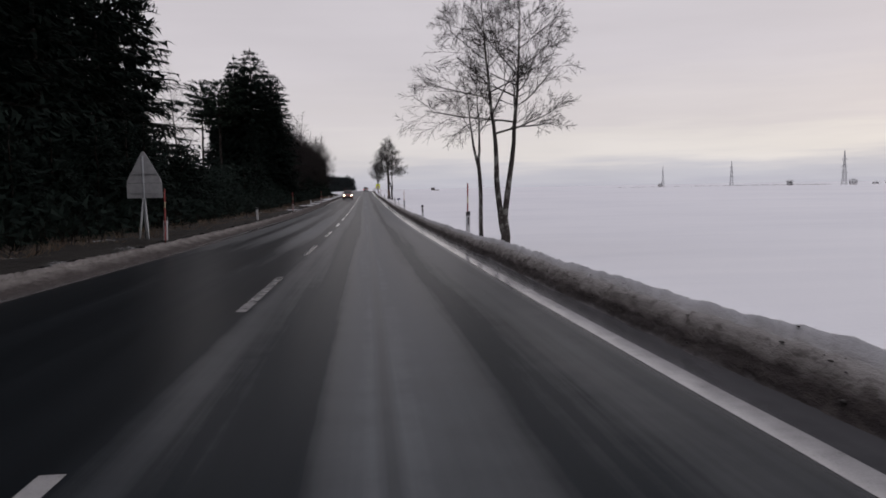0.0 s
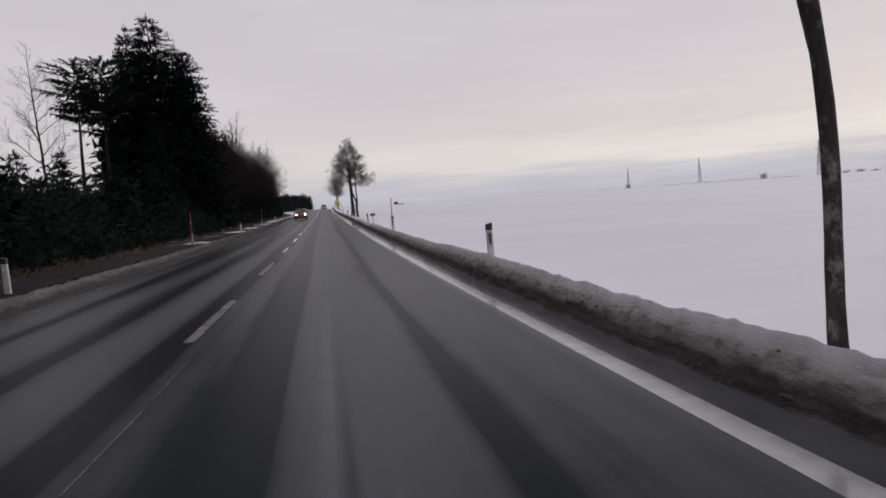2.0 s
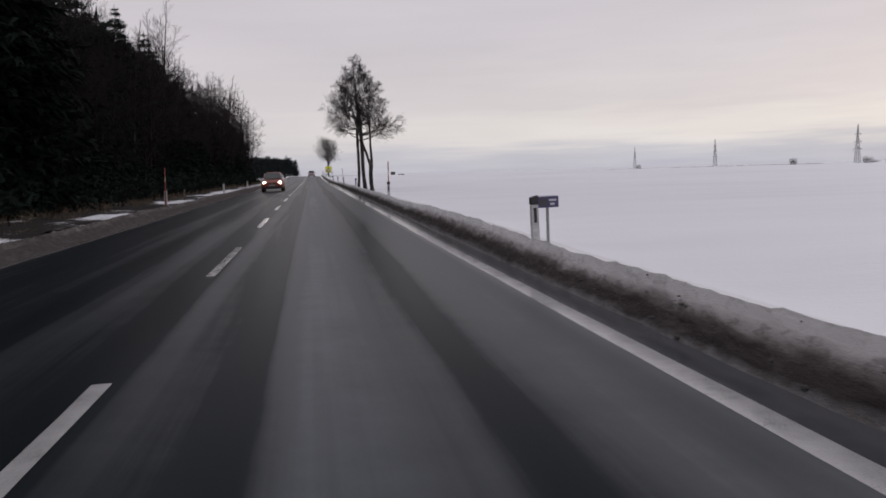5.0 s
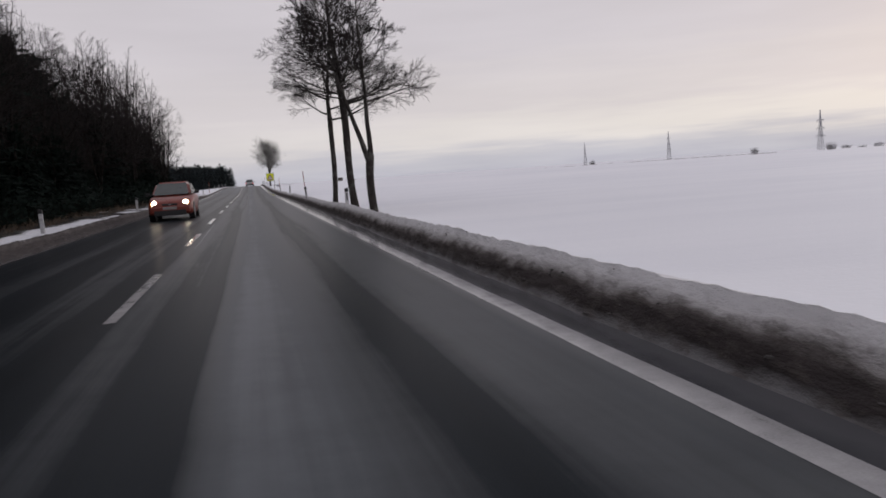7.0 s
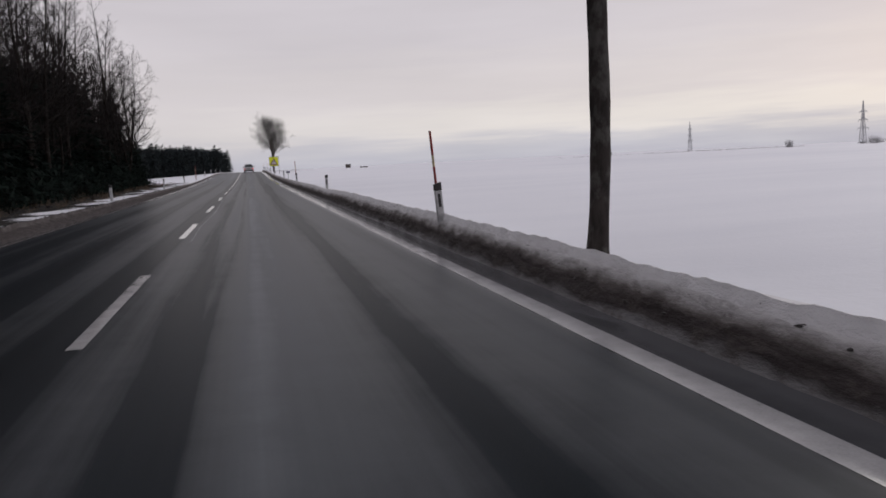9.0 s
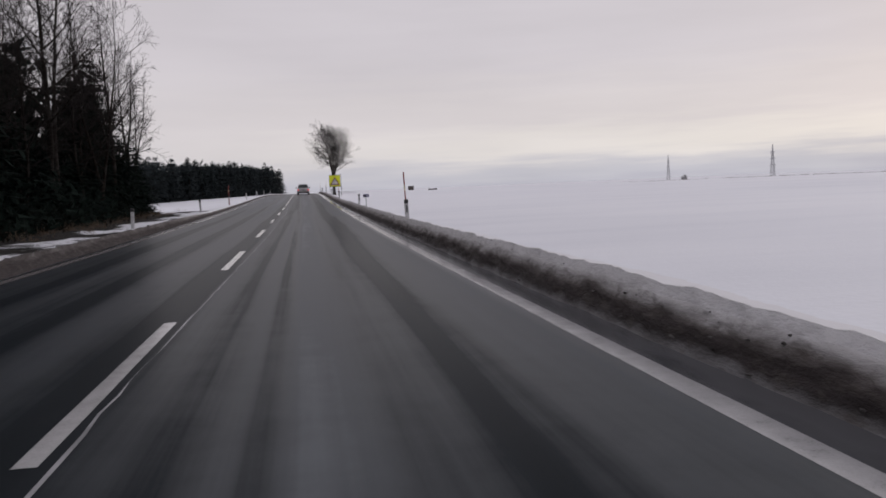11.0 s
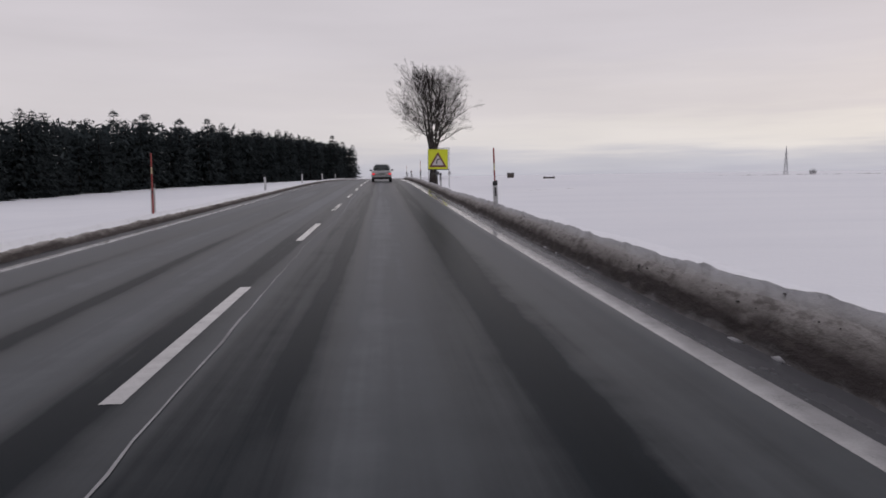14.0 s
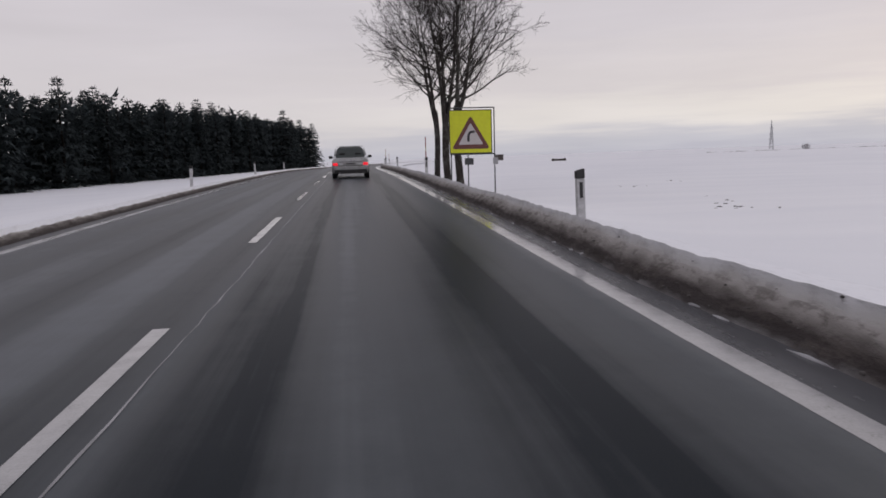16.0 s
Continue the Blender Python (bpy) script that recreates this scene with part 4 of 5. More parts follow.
STAND = ((-70.0, 243.0), (-40.0, 244.0), (-23.0, 249.0), (-19.5, 275.0), (-17.0, 288.0), (-12.5, 303.0), (-9.0, 320.0), (-7.0, 352.0))
forest()


def undergrowth():
    """Dark close growth inside the wood, and the brown scrub along its edge."""
    r = random.Random(12)
    v, f = [], []

    def kite(c, s):
        out = Vector((r.gauss(0, 1), r.gauss(0, 1), r.gauss(0, 0.7))).normalized()
        cr = out.orthogonal().normalized()
        k = len(v)
        v.extend((c - cr * s * 0.3, c + cr * s * 0.3, c + out * s * 1.5))
        f.append((k, k + 1, k + 2))
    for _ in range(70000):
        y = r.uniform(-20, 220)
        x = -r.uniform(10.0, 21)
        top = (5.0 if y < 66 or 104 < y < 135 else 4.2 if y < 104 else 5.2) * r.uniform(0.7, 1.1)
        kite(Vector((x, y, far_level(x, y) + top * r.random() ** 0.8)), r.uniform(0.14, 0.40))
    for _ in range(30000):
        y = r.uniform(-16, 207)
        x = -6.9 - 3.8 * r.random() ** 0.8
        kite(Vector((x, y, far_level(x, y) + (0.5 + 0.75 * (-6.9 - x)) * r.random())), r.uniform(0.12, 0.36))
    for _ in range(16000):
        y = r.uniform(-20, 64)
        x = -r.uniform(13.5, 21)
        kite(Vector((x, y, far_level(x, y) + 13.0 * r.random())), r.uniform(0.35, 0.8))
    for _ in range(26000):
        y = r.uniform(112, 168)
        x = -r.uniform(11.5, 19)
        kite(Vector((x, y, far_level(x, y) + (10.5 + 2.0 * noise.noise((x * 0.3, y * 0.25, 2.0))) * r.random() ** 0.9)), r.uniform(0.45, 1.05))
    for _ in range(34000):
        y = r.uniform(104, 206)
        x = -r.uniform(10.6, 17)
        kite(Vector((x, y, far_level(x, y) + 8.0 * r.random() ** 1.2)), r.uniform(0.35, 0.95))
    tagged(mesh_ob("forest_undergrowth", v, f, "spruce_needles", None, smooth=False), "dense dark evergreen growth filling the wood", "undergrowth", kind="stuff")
    v, f = [], []
    for _ in range(42000):
        g = r.random()
        y = 243 + 109 * g
        if r.random() < 0.45:
            x0 = -70 + 47 * r.random()
            y = float(np.interp(x0, (-70, -40, -23), (243, 244, 249))) + r.uniform(-0.6, 5)
            x = x0 + xc(y)
        else:
            x0 = float(np.interp(y, [p[1] for p in STAND[2:]], [p[0] for p in STAND[2:]])) - r.uniform(-0.4, 5)
            x = x0 + xc(y)
        tall = float(np.interp(x0, (-70, -40, -23, -19), (0.63, 0.70, 0.86, 1.0))) * (5.4 + 0.9 * noise.noise((x * 0.45, y * 0.45, 4.0)))
        kite(Vector((x, y, far_level(x, y) + tall * r.random() ** 0.75)), r.uniform(0.18, 0.55))
    tagged(mesh_ob("stand_undergrowth", v, f, "hazed_plantation_needles", None, smooth=False), "close dark branches filling the plantation stand", "undergrowth", kind="stuff")
    tb = Tubes()
    for _ in range(4200):
        y = r.uniform(-20, 209)
        x = -5.9 - 6.0 * r.random() ** 0.7
        h = r.uniform(0.35, 1.0) * (0.7 + 0.32 * (-x - 5.9))
        p = Vector((x, y, far_level(x, y)))
        d = Vector((r.gauss(0, 0.35), r.gauss(0, 0.35), 1)).normalized()
        q = p + d * h * 0.55
        d2 = (d + Vector((r.gauss(0, 0.45), r.gauss(0, 0.45), 0))).normalized()
        e = q + d2 * h * 0.5
        tb.tube([p, q, e], [0.012, 0.009, 0.004], 3)
        for _k in range(3):
            d3 = (d + Vector((r.gauss(0, 0.7), r.gauss(0, 0.7), 0))).normalized()
            tb.tube([p.lerp(q, r.uniform(0.5, 1)), q + d3 * h * r.uniform(0.25, 0.5)], [0.007, 0.003], 3)
    tagged(mesh_ob("bramble_scrub", tb.v, tb.f, "bramble_leaves", None), "tangled leafless brown scrub along the forest edge", "scrub", kind="stuff")
    tg = Tubes()
    for _ in range(900):
        y0 = r.uniform(-15, 213)
        x0 = -5.0 - 2.4 * r.random() ** 0.6
        tall = r.uniform(0.14, 0.42) * (1.0 if x0 < -5.5 else 0.6)
        for _k in range(r.randrange(5, 12)):
            x, y = x0 + r.gauss(0, 0.10), y0 + r.gauss(0, 0.14)
            p = Vector((x, y, far_level(x, y) + 0.08))
            d = Vector((r.gauss(0, 0.14), r.gauss(0, 0.14), tall * r.uniform(0.6, 1.1)))
            tg.tube([p, p + d * 0.6, p + d + Vector((r.gauss(0, 0.06), r.gauss(0, 0.06), -0.02))], [0.007, 0.005, 0.002], 3)
    tagged(mesh_ob("dead_grass", tg.v, tg.f, "straw", None), "sparse dry grass stalks sticking out of the verge", "grass", kind="stuff")


plain("straw", (0.13, 0.092, 0.062), 0.85, vary=0.5)
undergrowth()

# ---- things along the road ----
def emitter(name, col, strength):
    m = Mat(name, 0.3)
    m.color(col)
    m.b.inputs["Emission Color"].default_value = (*col, 1)
    m.b.inputs["Emission Strength"].default_value = strength


emitter("tail_light_lit", (0.80, 0.015, 0.03), 0.95)
emitter("headlight_lit", (1.0, 0.86, 0.62), 14.0)
plain("car_silver", (0.36, 0.365, 0.37), 0.32, 0.35, vary=0.12, scale=3)
plain("car_red", (0.19, 0.030, 0.018), 0.35, 0.0, vary=0.15, scale=3)
plain("car_glass", (0.030, 0.040, 0.040), 0.08, 0.0, spec=0.5)
plain("tyre_rubber", (0.02, 0.02, 0.02), 0.85)
plain("alloy", (0.32, 0.32, 0.33), 0.4, 0.8)
plain("plastic_black", (0.022, 0.022, 0.024), 0.6)
plain("amber_lens", (0.55, 0.20, 0.02), 0.25)
plain("plate_pale", (0.30, 0.30, 0.295), 0.5)
plain("bar_dark", (0.05, 0.05, 0.055), 0.5)
plain("bar_pale", (0.5, 0.5, 0.55), 0.5)
plain("wool_grey", (0.012, 0.012, 0.013), 0.95)


def delineator(label, with_pole, lean=0.0):
    ob = thing("marker_post", label, "marker post", "roadside marker posts")
    w, d, H = 0.055, 0.042, 0.87
    bm = bmesh.new()
    box(bm, -w, w, -d, d, -0.45, H - 0.125, 0.012)
    part("post_body", bm, "post_white", ob)
    bm = bmesh.new()
    box(bm, -w - 0.003, w + 0.003, -d - 0.003, d + 0.003, H - 0.123, H, 0.012)
    for v in bm.verts:
        if v.co.z > H - 0.05:
            v.co.z += 0.25 * (v.co.x + w) - 0.02
    part("black_band", bm, "post_black", ob, "black slanted top")
    bm = bmesh.new()
    box(bm, -0.022, 0.022, -d - 0.008, -d - 0.001, H - 0.38, H - 0.17, 0.004)
    part("reflector", bm, "post_black", ob, "dark slot-shaped reflector")
    if with_pole:
        px, py = 0.0, d + 0.02
        bands = ((-0.3, 1.12, "red_snow_pole_paint"), (1.12, 1.30, "pole_ochre"), (1.30, 1.68, "red_snow_pole_paint"))
        for z0, z1, mt in bands:
            bm = bmesh.new()
            rod(bm, (px, py, z0), (px, py, z1 - 0.001), 0.021, 0.0205, 8)
            part("snow_pole", bm, mt, ob, "red and white wooden snow pole" if z0 < 0 else "", smooth=False)
        bm = bmesh.new()
        box(bm, -0.026, 0.026, d + 0.001, py + 0.024, 0.62, 0.66, 0.004)
        part("clamp", bm, "post_black", ob)
    return ob


plain("pole_ochre", (0.50, 0.42, 0.26), 0.7, vary=0.4)
post_plain = delineator("white plastic marker post with black band in the snow ridge", False)
post_pole = delineator("white marker post with a tall red snow pole strapped behind", True)
seen = {}


def marker(kind, x, y, lean=0.0, rz=0.0):
    m = pose(x + xc(y), y, zr(y) - 0.02, 0, lean, rz)
    src = post_pole if kind else post_plain
    if src.name not in seen:
        seen[src.name] = 1
        src.matrix_basis = m
        return src
    return copy_thing(src, m)


for i, (x, y, k) in enumerate(((4.30, 30.4, 1), (4.38, 49.2, 0), (4.40, 69.5, 1), (4.44, 89.6, 0), (4.36, 110.2, 1), (4.34, 133.2, 0), (4.18, 148.9, 1), (4.28, 168.3, 0), (4.34, 189.0, 1), (4.42, 210.3, 0), (4.22, 229.9, 1), (4.38, 250.3, 0), (4.38, 271.5, 1), (4.38, 291, 0), (4.38, 311, 1), (4.38, 331, 0), (4.38, 351, 1))):
    marker(k, x, y, {6: -4.0, 10: -1.8}.get(i) or (0.8, -1.2, 0.4, -2.0, 1.0)[i % 5], (2, -3, 4)[i % 3])
for i, (y, k) in enumerate(((31.9, 1), (51.4, 0), (72.0, 1), (92.8, 0), (111.6, 1), (132.8, 0), (152.0, 0), (173.0, 0), (194.3, 0), (212.4, 0), (232.3, 1), (252.3, 0), (271.0, 0), (291, 0), (311, 0))):
    marker(k, -4.78 if y > 225 else -4.55, y, (-1.5, 2.0, -0.5, 1.2)[i % 4], 180 + (3, -2)[i % 2])
# a lone yellowish stake by the wood


def wood_stake():
    ob = thing("wooden_stake", "pale weathered wooden stake in the verge", "stake")
    bm = bmesh.new()
    box(bm, -0.03, 0.03, -0.03, 0.03, -0.3, 0.62, 0.006)
    part("stake", bm, "straw", ob)
    ob.matrix_basis = pose(-4.75, 117.5, zr(117.5) + 0.05, 0, 2, 12)


wood_stake()


def kilometre_plate(x, y):
    ob = thing("kilometre_plate", "small dark blue road plate on a steel stick", "road plate", "kilometre plates")
    bm = bmesh.new()
    rod(bm, (0, 0, -0.4), (0, 0, 0.86), 0.024, None, 10)
    part("stick", bm, "galvanised_steel", ob)
    bm = bmesh.new()
    box(bm, -0.165, 0.165, -0.045, -0.03, 0.75, 0.92, 0.012)
    plate = part("plate", bm, "plate_blue", ob)
    bm = bmesh.new()
    box(bm, -0.14, -0.02, -0.049, -0.046, 0.78, 0.89)
    part("bar", bm, "bar_dark", plate)
    bm = bmesh.new()
    box(bm, 0.01, 0.13, -0.049, -0.046, 0.85, 0.88)
    part("bar", bm, "bar_pale", plate)
    bm = bmesh.new()
    box(bm, 0.03, 0.10, -0.049, -0.046, 0.79, 0.82)
    part("bar", bm, "bar_pale", plate)
    bm = bmesh.new()
    box(bm, -0.15, 0.15, -0.05, -0.01, 0.921, 0.94, 0.008)
    part("snow_cap", bm, "field_snow", ob, "thin line of snow")
    ob.matrix_basis = pose(x, y, zr(y) - 0.11, 0, -0.6, 3)


kilometre_plate(4.84, 210.4)
kilometre_plate(4.84, 90.3)


def tri_prism(bm, pts, y0, y1):
    vs = [[bm.verts.new((x, y, z)) for x, z in pts] for y in (y0, y1)]
    n = len(pts)
    bm.faces.new(vs[0])
    bm.faces.new(list(reversed(vs[1])))
    for i in range(n):
        bm.faces.new((vs[0][i], vs[1][i], vs[1][(i + 1) % n], vs[0][(i + 1) % n]))
    bmesh.ops.recalc_face_normals(bm, faces=bm.faces)
    return bm


def rounded_tri(cx, cz, side, r, n=4):
    """Upright triangle outline with round corners; cz is the middle of its height."""
    h = side * 0.866
    c = [Vector((cx - side / 2, cz - h / 2)), Vector((cx + side / 2, cz - h / 2)), Vector((cx, cz + h / 2))]
    out = []
    for i in range(3):
        p, a, b = c[i], c[i - 1], c[(i + 1) % 3]
        da, db = (a - p).normalized(), (b - p).normalized()
        k = r * 1.732
        m = p + (da + db).normalized() * 2 * r
        s, e = p + da * k - m, p + db * k - m
        for j in range(n + 1):
            q = s.lerp(e, j / n)
            q = m + q.normalized() * r
            out.append((q.x, q.y))
    return out


plain("dark_steel", (0.06, 0.062, 0.066), 0.5, 0.4)


def curve_sign():
    ob = thing("curve_warning_sign", "square yellow-green board with a right-bend warning triangle", "road sign")
    x0, x1, z0, z1 = -0.86, 0.86, 1.16, 2.90
    cx, cz = 0.0, (z0 + z1) / 2
    bm = bmesh.new()
    box(bm, x0, x1, -0.012, 0.012, z0, z1, 0.006)
    board = part("board", bm, "sign_yellow", ob, "fluorescent yellow-green board")
    for a, b, c, d in ((x0 - 0.035, x1 + 0.035, z1, z1 + 0.035), (x0 - 0.035, x1 + 0.035, z0 - 0.035, z0), (x0 - 0.035, x0, z0, z1), (x1, x1 + 0.035, z0, z1)):
        bm = bmesh.new()
        box(bm, a, b, -0.02, 0.02, c, d, 0.006)
        part("border", bm, "sign_black", board)
    bm = bmesh.new()
    tri_prism(bm, rounded_tri(cx, cz - 0.02, 1.60, 0.07), -0.020, -0.013)
    tri = part("warning_triangle", bm, "sign_red", board, "red-brown bordered triangle")
    bm = bmesh.new()
    tri_prism(bm, rounded_tri(cx, cz - 0.08, 1.04, 0.03), -0.026, -0.0205)
    part("triangle_field", bm, "sign_white", tri)
    # bent arrow
    path = [(-0.10, -0.36), (-0.10, -0.14), (-0.075, -0.04), (-0.02, 0.02), (0.05, 0.045), (0.10, 0.05)]
    bm = bmesh.new()
    half = 0.048
    ring = []
    for i, (x, z) in enumerate(path):
        a, b = path[max(i - 1, 0)], path[min(i + 1, len(path) - 1)]
        d = Vector((b[0] - a[0], b[1] - a[1])).normalized()
        n = Vector((-d.y, d.x)) * half
        ring.append(((x + n.x, z + n.y), (x - n.x, z - n.y)))
    pts = [p[0] for p in ring] + [p[1] for p in reversed(ring)]
    tri_prism(bm, [(cx + x, cz - 0.05 + z) for x, z in pts], -0.031, -0.0265)
    part("arrow", bm, "sign_black", tri)
    bm = bmesh.new()
    tri_prism(bm, [(cx + 0.10, cz - 0.05 - 0.03), (cx + 0.20, cz - 0.05 + 0.05), (cx + 0.10, cz - 0.05 + 0.13)], -0.031, -0.0265)
    part("arrow_head", bm, "sign_black", tri)
    # tubular frame standing behind, shifted a little
    for a, b in (((1.0, 0.06, -0.7), (1.0, 0.06, 3.02)), ((-0.83, 0.06, -0.7), (-0.83, 0.06, 3.02)), ((1.0, 0.06, 3.02), (-0.83, 0.06, 3.02)), ((1.0, 0.06, 1.10), (-0.83, 0.06, 1.10)), ((-0.12, 0.06, -0.7), (-0.12, 0.06, 1.10))):
        bm = bmesh.new()
        rod(bm, a, b, 0.026, None, 10)
        part("frame_tube", bm, "dark_steel", ob, smooth=True)
    for x in (-0.10, 1.03):
        bm = bmesh.new()
        box(bm, x - 0.17 if x < 0 else x - 0.11, x + 0.2 if x < 0 else x + 0.11, 0.0, 0.025, 0.66, 0.94, 0.01)
        part("small_plate", bm, "dark_steel" if x < 0 else "sign_back_grey", ob, "dark plate" if x < 0 else "grey plate back")
    ob.matrix_basis = pose(5.36, 266.0, 0.575, 0, 0.5, -3) @ Matrix.Scale(0.80, 4)


curve_sign()


def back_sign():
    ob = thing("road_sign_back", "grey back of a triangular road sign with a panel below", "road sign")
    bm = bmesh.new()
    pts = [(-0.52, 1.95), (-0.50, 2.05), (-0.05, 2.86), (0.0, 2.89), (0.05, 2.86), (0.50, 2.05), (0.52, 1.95)]
    tri_prism(bm, pts, -0.012, 0.012)
    part("triangle_plate", bm, "sign_back_grey", ob)
    bm = bmesh.new()
    box(bm, -0.53, 0.53, -0.012, 0.012, 1.50, 1.94, 0.006)
    part("lower_plate", bm, "sign_back_grey", ob)
    for z in (1.62, 2.2):
        bm = bmesh.new()
        box(bm, -0.42, 0.42, -0.035, -0.013, z, z + 0.04, 0.004)
        part("rail", bm, "galvanised_steel", ob)
    for a, b in (((0.0, -0.06, -0.5), (0.0, -0.06, 2.75)), ((-0.20, -0.3, -0.5), (-0.02, -0.07, 1.5)), ((0.22, -0.3, -0.5), (0.02, -0.07, 1.5))):
        bm = bmesh.new()
        rod(bm, a, b, 0.03, None, 10)
        part("pole", bm, "galvanised_steel", ob, smooth=True)
    ob.matrix_basis = pose(-5.2, 32.3, zr(32.3) - 0.1, 0, 0, -6)


back_sign()


# ---- cars ----
def loft(bm, secs):
    """Closed rings of equal length joined into a skin, with end caps."""
    rings = [[bm.verts.new(p) for p in s] for s in secs]
    n = len(rings[0])
    for a, b in zip(rings, rings[1:]):
        for i in range(n):
            bm.faces.new((a[i], a[(i + 1) % n], b[(i + 1) % n], b[i]))
    bm.faces.new(list(reversed(rings[0])))
    bm.faces.new(rings[-1])
    bmesh.ops.recalc_face_normals(bm, faces=bm.faces)
    return bm


def ring(y, w0, w1, w2, z0, z1, z2, r=0.06):
    """Car section: sill half width w0 at z0, waist w1 at z1, top w2 at z2."""
    half = [(w0 - 0.12, z0), (w0, z0 + r), (w1, (z0 + z1) / 2), (w1, z1 - r), ((w1 + w2) / 2 + 0.02, z1 + (z2 - z1) * 0.45), (w2, z2 - r * 0.8), (w2 - r * 1.6, z2)]
    return [(x, y, z) for x, z in half] + [(-x, y, z) for x, z in reversed(half)]


def wheel(parent, x, y, r=0.31):
    w = tagged(new("wheel"), "")
    w.parent = parent
    s = 1 if x > 0 else -1
    bm = bmesh.new()
    rod(bm, (x - s * 0.10, y, r), (x + s * 0.09, y, r), r, r, 24)
    bmesh.ops.bevel(bm, geom=[e for e in bm.edges if len(e.link_faces) == 2 and any(len(f.verts) > 6 for f in e.link_faces)], offset=0.03, segments=2, affect='EDGES')
    part("tyre", bm, "tyre_rubber", w)
    bm = bmesh.new()
    rod(bm, (x + s * 0.07, y, r), (x + s * 0.098, y, r), r * 0.64, r * 0.58, 18)
    rod(bm, (x + s * 0.09, y, r), (x + s * 0.105, y, r), r * 0.16, r * 0.14, 10)
    part("rim", bm, "alloy", w)


def quad_panel(bm, p, thick):
    """A thin glazed panel from four corners, pushed out along its normal."""
    p = [Vector(q) for q in p]
    n = (p[1] - p[0]).cross(p[2] - p[0]).normalized() * thick
    a = [bm.verts.new(q) for q in p]
    b = [bm.verts.new(q + n) for q in p]
    bm.faces.new(list(reversed(a)))
    bm.faces.new(b)
    for i in range(4):
        bm.faces.new((a[i], a[(i + 1) % 4], b[(i + 1) % 4], b[i]))
    bmesh.ops.recalc_face_normals(bm, faces=bm.faces)
    return bm


def rounded_panel(bm, p, r, thick, n=5):
    """Like quad_panel, with corners rounded by r metres."""
    a, b, c, d = (Vector(q) for q in p)
    w, h = (b - a).length, (d - a).length
    nrm = (b - a).cross(c - a).normalized() * thick
    pts = []
    for cu, cv, t0 in ((r, r, 180), (w - r, r, 270), (w - r, h - r, 0), (r, h - r, 90)):
        for i in range(n + 1):
            t = radians(t0 + 90 * i / n)
            fu, fv = (cu + r * math.cos(t)) / w, (cv + r * math.sin(t)) / h
            pts.append(a.lerp(b, fu).lerp(d.lerp(c, fu), fv))
    lo = [bm.verts.new(q) for q in pts]
    hi = [bm.verts.new(q + nrm) for q in pts]
    bm.faces.new(list(reversed(lo)))
    bm.faces.new(hi)
    for i in range(len(lo)):
        k = (i + 1) % len(lo)
        bm.faces.new((lo[i], lo[k], hi[k], hi[i]))
    bmesh.ops.recalc_face_normals(bm, faces=bm.faces)
    return bm


